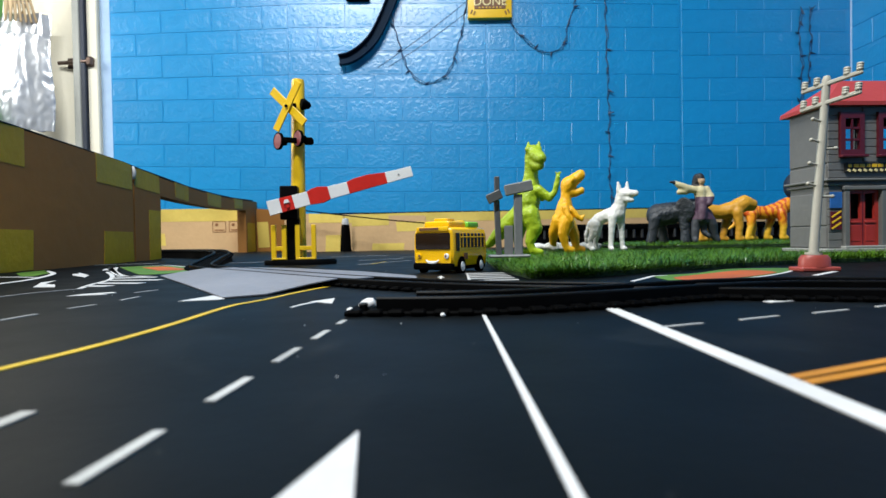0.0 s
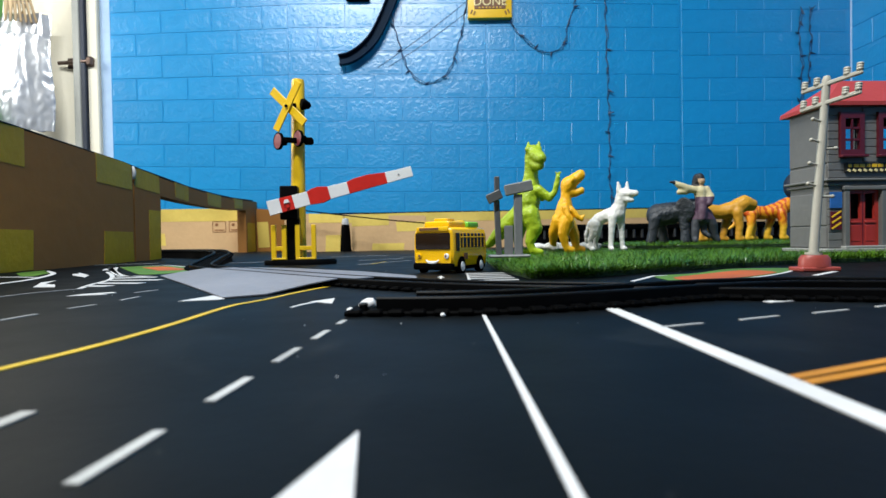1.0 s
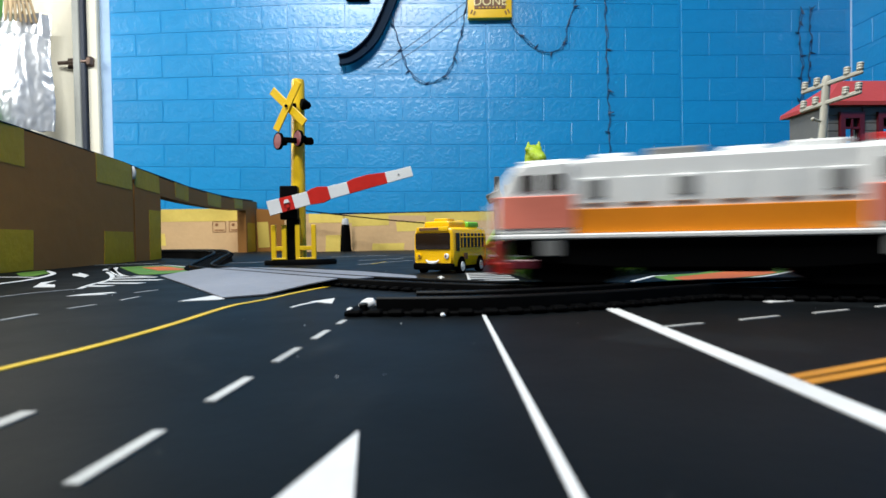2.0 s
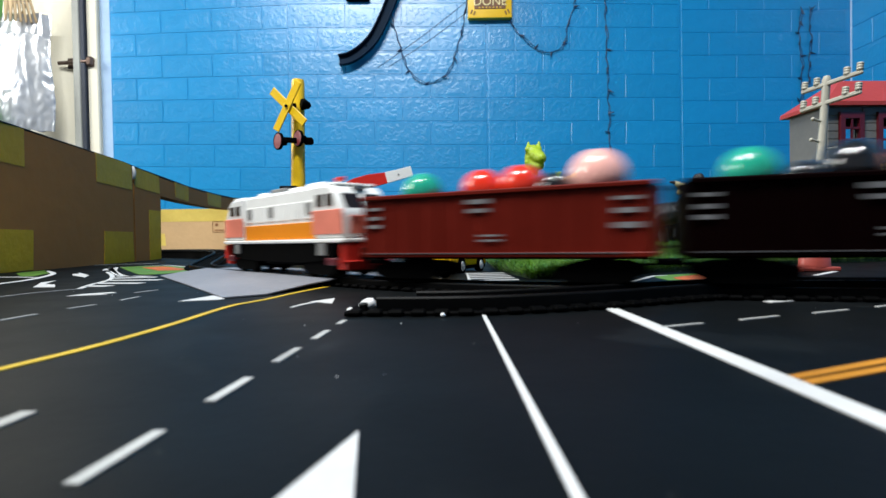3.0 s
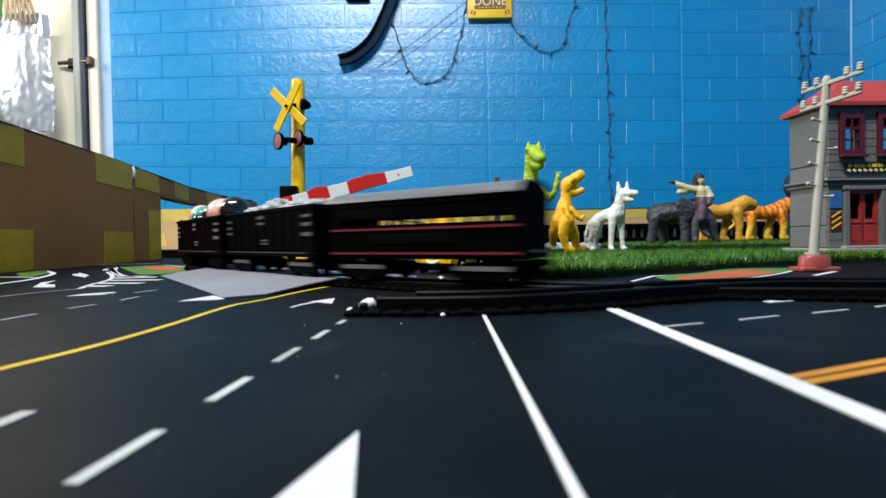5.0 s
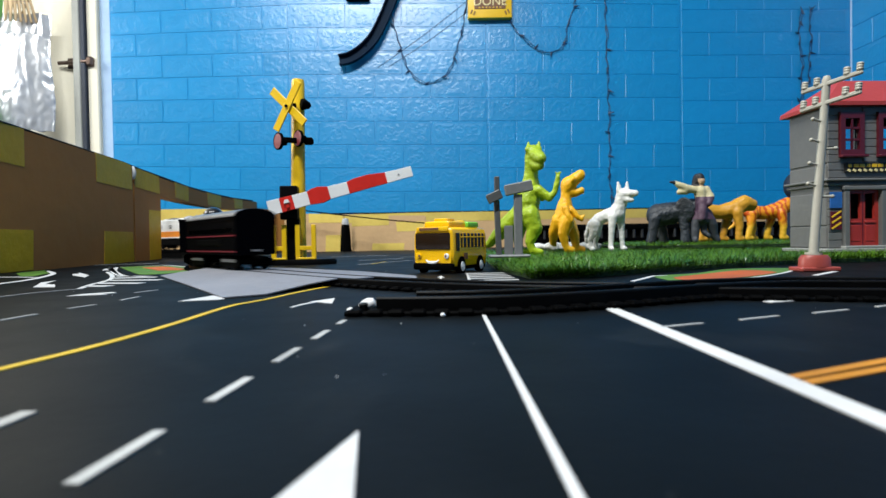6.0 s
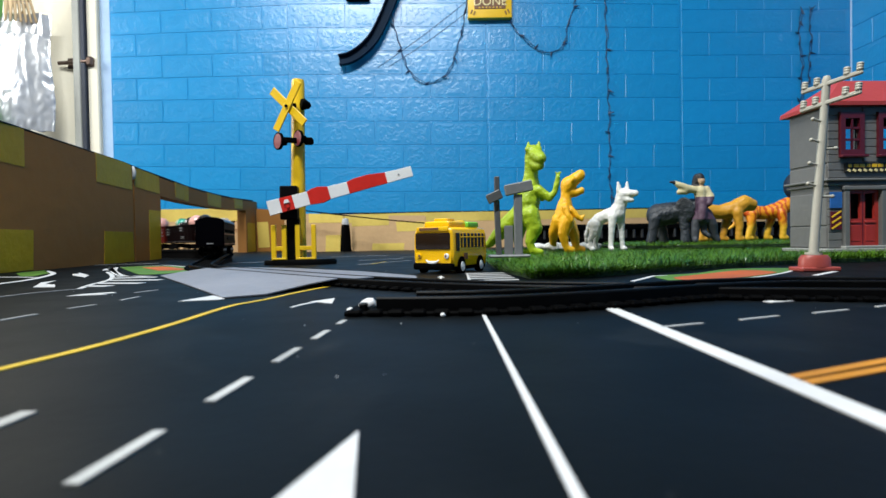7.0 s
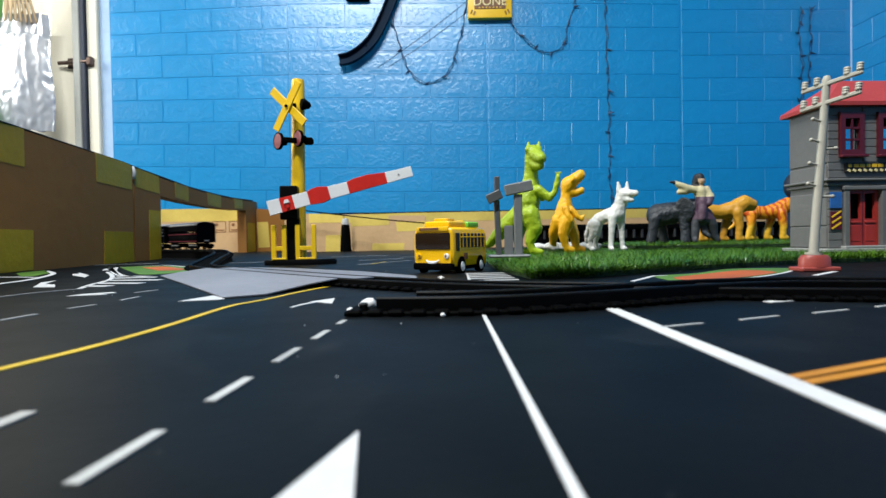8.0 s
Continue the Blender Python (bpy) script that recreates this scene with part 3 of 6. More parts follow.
single("black_cable", tube(B(), [(-0.46, 0.52, 0.1612), (-0.490, 0.69, 0.162), (-0.515, 0.86, 0.1615), (-0.522, 0.90, 0.1590), (-0.532, 1.01, 0.1540), (-0.546, 1.14, 0.1490), (-0.560, 1.30, 0.1478), (-0.575, 1.46, 0.1502), (-0.589, 1.64, 0.1580)], [0.0013, 0.0013, 0.0015, 0.0022, 0.0028, 0.0030, 0.0030, 0.0030, 0.0026]), M["black"], "thin black cable lying along the fence top", "cable")
# ---- the back wall and what hangs on it ----
ON_NORTH = Matrix.Translation((0, WALL_Y, 0))
brick_panel(wall_n, -1.043, -0.480, 0.563, 0.3467, 0.3373, 0.0692, 0.0734, (-4, 9), ON_NORTH)
brick_panel(wall_n, -0.476, 0.148, 0.624, 0.3368, 0.3262, 0.0740, 0.0747, (-4, 9), ON_NORTH)
brick_panel(wall_n, 0.152, 0.763, 0.611, 0.3262, 0.3180, 0.0746, 0.0735, (-4, 9), ON_NORTH)
brick_panel(wall_n, 0.767, 1.378, 0.611, 0.3098, 0.3060, 0.0720, 0.0712, (-4, 9), ON_NORTH, 1.308)
part("paper_joint", box(B(), (0.134, WALL_Y - 0.0058, 0.525), (2.352, 0.012, 0.985)), M["blue"], wall_n, smooth=0)
brick_panel(wall_e, 0.012, 0.622, 0.61, 0.306, 0.306, 0.0735, 0.0735, (-4, 9), Matrix.Translation((1.318, WALL_Y, 0)) @ Matrix.Rotation(-math.pi / 2, 4, "Z"))
single("corner_bead", box(B(), (1.3055, WALL_Y - 0.0165, 0.9), (0.006, 0.006, 1.5), 0.001), M["bluepale"], "thin pale strip in the wall corner", "corner strip", kind="structure")

# door beside the wall
door = thing("door_1", "cream painted door standing shut beside the blue wall", "door", kind="structure")
part("door_leaf", box(B(), (-1.595, WALL_Y + 0.04, 1.0), (0.88, 0.045, 2.0), 0.003), M["cream"], door)
part("door_edge", box(B(), (-1.146, WALL_Y + 0.005, 1.0), (0.022, 0.06, 2.0), 0.002), M["greyp"], door, "grey door edge")
# Dark strip fills the gap beside the door, its shade in the colour.
part("door_seal", box(B(), (-1.127, WALL_Y + 0.008, 1.0), (0.015, 0.062, 2.0), 0.002), M["darkgap"], door, "dark strip standing in for the door gap")
part("door_frame", box(B(), (-1.101, WALL_Y + 0.025, 1.0), (0.034, 0.08, 2.0), 0.003), M["cream"], door)
single("wall_over_door", box(B(), (-1.85, WALL_Y + 0.06, 2.2), (1.49, 0.1, 0.4)), M["wallp"], "plain wall over the door", "wall", kind="structure", smooth=0)
single("wall_door_side", box(B(), (-2.31, WALL_Y + 0.06, 1.0), (0.48, 0.1, 2.0)), M["wallp"], "plain wall beside the door", "wall", kind="structure", smooth=0)
latch = thing("door_latch", "tarnished steel bolt latch on the door", "latch", Matrix.Translation((-1.178, WALL_Y + 0.012, 0.615)))
part("plate", box(B(), (0.005, 0, 0.0), (0.05, 0.006, 0.034), 0.002), M["rust"], latch)
part("bolt", rod(B(), (-0.04, -0.012, -0.002), (0.075, -0.036, -0.006), 0.006), M["rust"], latch)
part("knob", box(B(), (0.074, -0.032, -0.006), (0.02, 0.022, 0.03), 0.005), M["rust"], latch)

# silver bag and plant by the door
M["foil"] = mat("crumpled_silver_film", (0.78, 0.80, 0.84), 0.22, metal=0.55, var=0.1, scale=60, bump=0.05, second=(0.50, 0.55, 0.64))
M["leaf"] = mat("green_leaf", (0.08, 0.3, 0.04), 0.45, var=0.2, scale=40)
M["straw"] = mat("dry_straw", (0.5, 0.36, 0.2), 0.7, var=0.2, scale=60)
bag_rng = random.Random(12)
bm = B()
nx, nz = 44, 48
grid = []
for i in range(nx + 1):
    for side in (0, 1):
        col = []
        for k in range(nz + 1):
            u, v = i / nx, k / nz
            w = 0.092 * (1 + 0.06 * math.sin(7 * v)) * (0.86 + 0.14 * (1 - v))
            x = (u - 0.5) * 2 * w + 0.012 * v
            puff = 0.018 * math.sin(math.pi * u) ** 0.6 * math.sin(math.pi * min(1, v * 1.15 + 0.05)) ** 0.5
            fold = 0.007 * abs(noise.noise(Vector((x * 26 + 0.8 * v, 4.0, side * 7.0)))) * (0.35 + 0.65 * v) + 0.006 * abs(noise.noise(Vector((x * 34, v * 11, side * 5.0)))) * (1 - v)
            y = (-1 if side == 0 else 1) * (puff - fold) + 0.0014 * noise.noise(Vector((x * 70, v * 22, side * 3.0)))
            col.append(bm.verts.new((x, y, v * 0.36 - 0.01 * u + 0.006 * noise.noise(Vector((x * 30, 0, v * 4))))))
        grid.append(col)
for i in range(nx):
    for side in (0, 1):
        p, q = grid[2 * i + side], grid[2 * (i + 1) + side]
        for k in range(nz):
            bm.faces.new((p[k], q[k], q[k + 1], p[k + 1]))
bag = thing("silver_bag", "crumpled silver plastic bag hanging on the door", "bag", Matrix.Translation((-1.295, WALL_Y - 0.05, 0.395)))
part("film", bm, M["foil"], bag, smooth=50)
part("hanger", tube(B(), [(0.0, 0.0, 0.35), (0.005, 0.02, 0.40), (0.01, 0.03, 0.46), (0.0, 0.045, 0.49)], 0.003), M["straw"], bag, "thin cord")
plant = thing("dried_plant", "green leaves and dry stalks hanging by the door", "plant", Matrix.Translation((-1.315, WALL_Y - 0.06, 0.78)))
for k in range(7):
    a = -0.03 + 0.013 * k
    part("stalk", tube(B(), [(a * 0.5 + 0.03, 0.0, 0.09), (a * 0.8 + 0.02, -0.01, 0.02), (a + 0.02, -0.015 + 0.004 * k, -0.06)], [0.009, 0.010, 0.006], flat=0.35), M["straw"], plant)
for x, y, z, l, tilt in ((-0.045, -0.02, -0.09, 0.14, 12), (-0.060, 0.0, -0.07, 0.16, 4), (-0.030, -0.01, -0.04, 0.12, -14), (-0.062, -0.03, -0.37, 0.12, 8), (-0.075, -0.02, -0.40, 0.13, -10), (-0.060, -0.04, -0.43, 0.1, 20)):
    bm = B()
    pts = [(-0.002, 0), (-0.016, l * 0.35), (-0.013, l * 0.7), (0.0, l), (0.013, l * 0.7), (0.016, l * 0.35), (0.002, 0)]
    prism(bm, pts, -0.0006, 0.0006)
    part("leaf", bm, M["leaf"], plant, m=Matrix.Translation((x, y, z)) @ Matrix.Rotation(radians(tilt), 4, "Y") @ Matrix.Rotation(radians(tilt * 2), 4, "Z"))

# black track piece hung on the wall
M["darkchannel"] = mat("glossy_dark_plastic", (0.006, 0.020, 0.045), 0.6, var=0.1, scale=60, bump=0.02, spec=0.08)
pts = [(-0.115, 0.87), (-0.145, 0.787), (-0.180, 0.708), (-0.208, 0.660), (-0.243, 0.625), (-0.282, 0.602), (-0.322, 0.594)]
wall_curve = [(q.x, q.y) for q in curve_points(pts, 0.012)]
hung = thing("hanging_track_piece", "curved black plastic channel hung on the wall", "track piece")
for off0, off1, y0, y1, nm in ((-0.0165, 0.0165, -0.030, -0.026, "channel_floor"), (-0.0165, -0.0130, -0.045, -0.026, "channel_lip"), (0.0130, 0.0165, -0.045, -0.026, "channel_lip")):
    bm, rings = B(), []
    for i, q in enumerate(wall_curve):
        a, b = wall_curve[max(0, i - 1)], wall_curve[min(len(wall_curve) - 1, i + 1)]
        d = Vector((b[0] - a[0], b[1] - a[1])).normalized()
        nx_, nz_ = -d.y, d.x
        rings.append([bm.verts.new((q[0] + nx_ * o, WALL_Y + y, q[1] + nz_ * o)) for o, y in ((off0, y0), (off1, y0), (off1, y1), (off0, y1))])
    for p, q in zip(rings, rings[1:]):
        for k in range(4):
            bm.faces.new((p[k], p[(k + 1) % 4], q[(k + 1) % 4], q[k]))
    bm.faces.new(rings[0]), bm.faces.new(rings[-1])
    part(nm, bm, M["darkchannel"], hung)
part("wall_hook", rod(B(), (-0.23, WALL_Y - 0.004, 0.64), (-0.23, WALL_Y - 0.03, 0.64), 0.003), M["black"], hung)

# yellow sign with a word on it
M["signy"] = mat("yellow_sign_plastic", (0.85, 0.52, 0.02), 0.4, var=0.06, scale=30)
M["brown"] = mat("brown_sign_print", (0.16, 0.06, 0.015), 0.5, var=0.1, scale=60)
M["signcream"] = mat("cream_sign_print", (0.85, 0.72, 0.35), 0.5, var=0.05, scale=60)
sign = thing("wall_sign", "yellow square sign with a brown plaque hung on the wall", "sign", Matrix.Translation((0.160, WALL_Y - 0.024, 0.789)))
part("board", box(B(), (0, 0, 0), (0.138, 0.022, 0.140), 0.004, seg=2), M["signy"], sign)
part("plaque", box(B(), (0, -0.0115, -0.003), (0.098, 0.002, 0.080), 0.0008), M["brown"], sign)
txt = bpy.data.curves.new("word", "FONT")
txt.body, txt.size, txt.extrude, txt.align_x = "DONE", 0.037, 0.0006, "CENTER"
txt_ob = new("word_curve", txt)
dg = bpy.context.evaluated_depsgraph_get()
word_mesh = bpy.data.meshes.new_from_object(txt_ob.evaluated_get(dg))
bpy.data.objects.remove(txt_ob)
word_mesh.materials.clear()
word_mesh.materials.append(M["signcream"])
word = new("word", word_mesh)
word.parent, word.matrix_basis = sign, Matrix.Translation((0, -0.0132, -0.0320)) @ Matrix.Rotation(radians(90), 4, "X")
for k in range(7):
    part("dot", box(B(), (-0.033 + 0.011 * k, -0.0127, -0.0385), (0.005, 0.0012, 0.003), 0.0004), M["signy"], sign)
for sx in (-1, 1):
    for k in range(2):
        part("tick", box(B(), (0, 0, 0), (0.004, 0.002, 0.013), 0.0005), M["brown"], sign, m=Matrix.Translation((sx * (0.049 + 0.009 * k), -0.0115, -0.055 + 0.004 * k)) @ Matrix.Rotation(radians(-25 * sx), 4, "Y"))
# Brown block fills the gap behind the board as its shadow.
part("shadow_gap", box(B(), (0, 0.0145, -0.002), (0.130, 0.012, 0.132), 0.002), M["brown"], sign, "dark block put in as the shadow behind the sign")
single("wall_frame", box(B(), (0.535, WALL_Y - 0.02, 0.860), (0.125, 0.02, 0.15), 0.003), M["white"], "white picture frame hung on the wall", "picture frame")
single("wall_frame", box(B(), (-0.255, WALL_Y - 0.02, 0.860), (0.075, 0.02, 0.15), 0.003), M["blackm"], "dark picture frame hung on the wall", "picture frame")


# strings of small lights
def light_string(pts, label, bulbs, seed):
    q = random.Random(seed)
    line = curve_points([(x, z) for x, z in pts], 0.012)
    t = thing("fairy_lights", label, "fairy lights", group="fairy lights on the wall")
    way = [(p.x + 0.002 * math.sin(i * 1.7), WALL_Y - 0.016 - 0.003 * math.sin(i * 0.9), p.y) for i, p in enumerate(line)]
    part("wire", tube(B(), way, 0.0011, 6), M["darkwire"], t)
    part("wire", tube(B(), [(x + 0.004 * math.sin(i * 0.6 + seed), y - 0.003, z - 0.005 * math.sin(i * 0.33 + 1)) for i, (x, y, z) in enumerate(way)], 0.0009, 6), M["darkwire"], t)
    for k in range(bulbs):
        p = Vector(way[int((k + 0.5) / bulbs * (len(way) - 1))])
        a = q.uniform(0, 6.28)
        d = Vector((math.cos(a), -0.35, math.sin(a))) * 0.017
        bm = rod(B(), p, p + d * 0.45, 0.0032, 0.0028, 7)
        rod(bm, p + d * 0.45, p + d, 0.0024, 0.0008, 7)
        part("bulb", bm, M["darkwire"], t)


M["darkwire"] = mat("dark_blue_wire", (0.012, 0.04, 0.10), 0.5, var=0.1, scale=60)
light_string([(-0.20, 0.86), (-0.155, 0.755), (-0.125, 0.640), (-0.085, 0.545), (-0.035, 0.522), (0.025, 0.560), (0.065, 0.66), (0.088, 0.77), (0.095, 0.85)], "dark string of small unlit lights sagging on the wall", 11, 3)
light_string([(0.21, 0.74), (0.265, 0.66), (0.325, 0.615), (0.385, 0.630), (0.41, 0.70), (0.43, 0.77), (0.455, 0.86)], "dark string of small unlit lights draped on the wall", 8, 8)
light_string([(0.525, 0.85), (0.528, 0.70), (0.531, 0.55), (0.535, 0.38), (0.535, 0.24), (0.54, 0.118)], "dark string of small unlit lights hanging straight down", 11, 5)
light_string([(1.145, 0.745), (1.140, 0.65), (1.148, 0.55), (1.142, 0.42)], "dark string of small unlit lights near the corner", 9, 6)
light_string([(1.172, 0.745), (1.176, 0.65), (1.170, 0.55), (1.174, 0.47)], "dark string of small unlit lights beside another one", 6, 14)
for a, b in (((-0.20, 0.575), (0.10, 0.79)), ((-0.16, 0.58), (0.10, 0.755))):
    single("thin_cord", tube(B(), [(a[0] + (b[0] - a[0]) * k / 8, WALL_Y - 0.014, a[1] + (b[1] - a[1]) * k / 8 - 0.006 * math.sin(math.pi * k / 8)) for k in range(9)], 0.0006, 6), M["darkwire"], "thin dark cord stretched on the wall", "cord")
# ---- things standing on the layout ----
def RZ(a):
    return Matrix.Rotation(radians(a), 4, "Z")


def RX(a):
    return Matrix.Rotation(radians(a), 4, "X")


def RY(a):
    return Matrix.Rotation(radians(a), 4, "Y")


T = Matrix.Translation
M["yellow"] = mat("yellow_plastic", (0.83, 0.52, 0.008), 0.35, var=0.07, scale=60, bump=0.03)
M["red"] = mat("red_plastic", (0.62, 0.02, 0.012), 0.35, var=0.1, scale=60, bump=0.03)
M["whitep"] = mat("white_plastic", (0.8, 0.8, 0.8), 0.38, var=0.06, scale=60, bump=0.03)
M["lens"] = mat("dark_red_lens", (0.22, 0.03, 0.035), 0.5, var=0.1, scale=80)
M["busy"] = mat("bus_yellow_plastic", (0.90, 0.50, 0.004), 0.22, var=0.05, scale=60, bump=0.01, coat=0.4)
M["glassd"] = mat("dark_window_plastic", (0.02, 0.011, 0.006), 0.15, var=0.1, scale=60, bump=0.0)
M["green"] = mat("bright_green_plastic", (0.2, 0.6, 0.05), 0.3, var=0.06, scale=60)
M["greyd"] = mat("dark_grey_plastic", (0.09, 0.095, 0.10), 0.5, var=0.15, scale=60)
M["greyl"] = mat("mid_grey_plastic", (0.20, 0.205, 0.21), 0.45, var=0.12, scale=60)

# level crossing with its barrier
xing = thing("level_crossing_signal", "yellow toy level crossing signal with a striped barrier", "crossing signal", T((-0.178, 0.66, 0)) @ RZ(6))
part("base", lathe(B(), [(0.044, 0.0), (0.0445, 0.004), (0.043, 0.0065), (0.0, 0.0068)], 40, Matrix.Diagonal((1, 0.55, 1, 1))), M["black"], xing)
part("pole", lathe(B(), [(0.0105, 0.006), (0.0098, 0.03), (0.0086, 0.12), (0.0080, 0.227), (0.0072, 0.231), (0.0, 0.232)], 24, T((-0.004, 0.006, 0)) @ RY(1.1)), M["yellow"], xing)
part("post", box(B(), (-0.0068, -0.006, 0.032), (0.0155, 0.013, 0.052), 0.001), M["black"], xing)
part("gear_box", box(B(), (-0.0105, -0.0085, 0.076), (0.021, 0.017, 0.041), 0.0012), M["black"], xing)
for cx, gap in ((-0.0226, 0.0125), (0.0092, 0.0190)):
    guard = part("guard", box(B(), (0, 0, 0.0275), (0.0056, 0.005, 0.043), 0.0006), M["yellow"], xing, m=T((cx - gap / 2, -0.0165, 0)))
    again(guard, T((cx + gap / 2, -0.0165, 0)))
    part("guard_bar", box(B(), (cx, -0.0165, 0.0205), (gap - 0.0044, 0.0042, 0.0050), 0.0004), M["yellow"], xing)
    part("guard_foot", box(B(), (cx, -0.0165, 0.0078), (gap + 0.0044, 0.006, 0.0022), 0.0004), M["yellow"], xing)
CROSS = T((-0.0092, -0.0075, 0.194)) @ RZ(-28)
for a in (43, -58):
    part("cross_bar", box(B(), (0, -0.0012 if a > 0 else -0.0032, 0), (0.066, 0.0019, 0.0104), 0.0005), M["yellow"], xing, m=CROSS @ RY(a))
part("screw", rod(B(), (0, -0.006, 0), (0, -0.002, 0), 0.0019), M["blackm"], xing, m=CROSS)
part("bracket", box(B(), (-0.008, -0.001, 0.197), (0.014, 0.006, 0.006), 0.001), M["blackm"], xing)
bell = lathe(B(), [(0.0, 0.0), (0.006, 0.001), (0.0075, 0.004), (0.004, 0.012), (0.001, 0.014)], 18, T((0.004, -0.004, 0.199)) @ RZ(30) @ RY(95))
part("bell", bell, M["blackm"], xing)
part("lamp_bar", box(B(), (-0.008, -0.0085, 0.153), (0.030, 0.0055, 0.0065), 0.001, RZ(18)), M["blackm"], xing)
for dx, dy, dz in ((-0.0205, -0.016, 0.1505), (0.0018, -0.0085, 0.1555)):
    lm = T((dx - 0.001, dy, dz)) @ RZ(-52)
    hood = lathe(B(), [(0.0, 0.012), (0.004, 0.011), (0.0055, 0.004), (0.0102, 0.003), (0.0106, 0.0), (0.0100, -0.0010), (0.0097, 0.0004), (0.0, 0.0004)], 22, lm @ RX(-90))
    lamp = part("signal_lamp", hood, M["blackm"], xing)
    part("lens", lathe(B(), [(0.0095, 0.0004), (0.0090, -0.0006), (0.0, -0.0010)], 22, lm @ RX(-90)), M["lens"], lamp)
part("lamp_visor", box(B(), (0.013, -0.002, 0.153), (0.012, 0.008, 0.009), 0.002), M["blackm"], xing)
arm = part("barrier_pivot", rod(B(), (-0.0115, -0.024, 0.0735), (-0.0115, -0.015, 0.0735), 0.006), M["black"], xing)
AX = T((-0.0115, -0.0255, 0.0735)) @ RY(-14.4)
edges = [-0.0215, -0.0065, 0.0090, 0.0275, 0.0525, 0.0760, 0.1235, 0.1560]
half = lambda x: 0.0088 - 0.0145 * (x + 0.0215)
for k in range(7):
    a, b = edges[k], edges[k + 1]
    bend = 0.0028 if k in (3, 5) else 0.0
    lowb = -0.0022 if k == 3 else 0.0
    pts = [(a, -half(a)), (a + (b - a) * 0.62, -half(b) + lowb), (b, -half(b)), (b, half(b)), (a + (b - a) * 0.55, half(b) + bend), (a + (b - a) * 0.2, half(a) + bend * 0.6), (a, half(a))]
    part("stripe", prism(B(), pts, -0.0021, 0.0021, 0.0003), M["whitep"] if k % 2 == 0 else M["red"], xing, "white stripe" if k % 2 == 0 else "red stripe", m=AX)
part("clip", prism(B(), [(-0.0035, -0.001), (0.0035, -0.001), (0.002, 0.003), (-0.002, 0.003)], -0.0045, -0.0022), M["whitep"], xing, "white clip", m=AX @ T((0.0015, 0, 0.002)))
part("arm_screw", rod(B(), (0.0015, -0.0036, -0.003), (0.0015, -0.0015, -0.003), 0.0022), M["red"], xing, m=AX)
part("tip_screw", rod(B(), (0.139, -0.0027, 0), (0.139, -0.0015, 0), 0.0010), M["greyl"], xing, m=AX)

# toy bus: front towards -y in its own space
bus = thing("toy_bus", "small yellow toy bus with a smiling front", "toy bus", T((0.0070, 0.457, 0.0)) @ RZ(-34) @ Matrix.Diagonal((0.97, 0.69, 0.935, 1)))
body = prism(B(), [(-0.0195, 0.0050), (-0.0205, 0.016), (-0.0200, 0.035), (-0.0180, 0.0405), (0.0180, 0.0405), (0.0200, 0.035), (0.0205, 0.016), (0.0195, 0.0050)], -0.040, 0.040, 0.0020)
part("body", body, M["busy"], bus)
part("bumper", box(B(), (0, -0.0385, 0.0062), (0.0405, 0.0075, 0.0062), 0.002, seg=2), M["blackm"], bus, "black bumper")
part("skirt", box(B(), (0, 0.002, 0.0055), (0.038, 0.076, 0.005), 0.001), M["blackm"], bus, "black underside")
part("windscreen", box(B(), (0, -0.0404, 0.0285), (0.0355, 0.002, 0.0145), 0.0012, seg=2), M["glassd"], bus, "dark windscreen")
part("route_box", box(B(), (0, -0.0385, 0.0390), (0.033, 0.006, 0.0042), 0.0014, seg=2), M["busy"], bus)
part("route_panel", box(B(), (-0.003, -0.0418, 0.0392), (0.020, 0.0010, 0.0022), 0.0003), M["brown"], bus, "brown route panel")
for sx in (-1, 1):
    eye = part("headlight", lathe(B(), [(0.0, 0.001), (0.0021, 0.0008), (0.0024, 0.0), (0.002, -0.001)], 16, T((sx * 0.0142, -0.0405, 0.0155)) @ RX(90)), M["whitep"] if sx > 0 else M["busy"], bus)
    part("pupil", ball(B(), (sx * 0.0136, -0.0415, 0.0155), (0.0010, 0.0006, 0.0012)), M["brown"], eye)
smile = [(-0.0065, -0.0413, 0.0118), (-0.004, -0.0416, 0.0100), (0.0, -0.0417, 0.0095), (0.004, -0.0416, 0.0100), (0.0065, -0.0413, 0.0118)]
part("smile", tube(B(), smile, [0.0006, 0.0012, 0.0015, 0.0012, 0.0006], 8), M["whitep"], bus, "white smile")
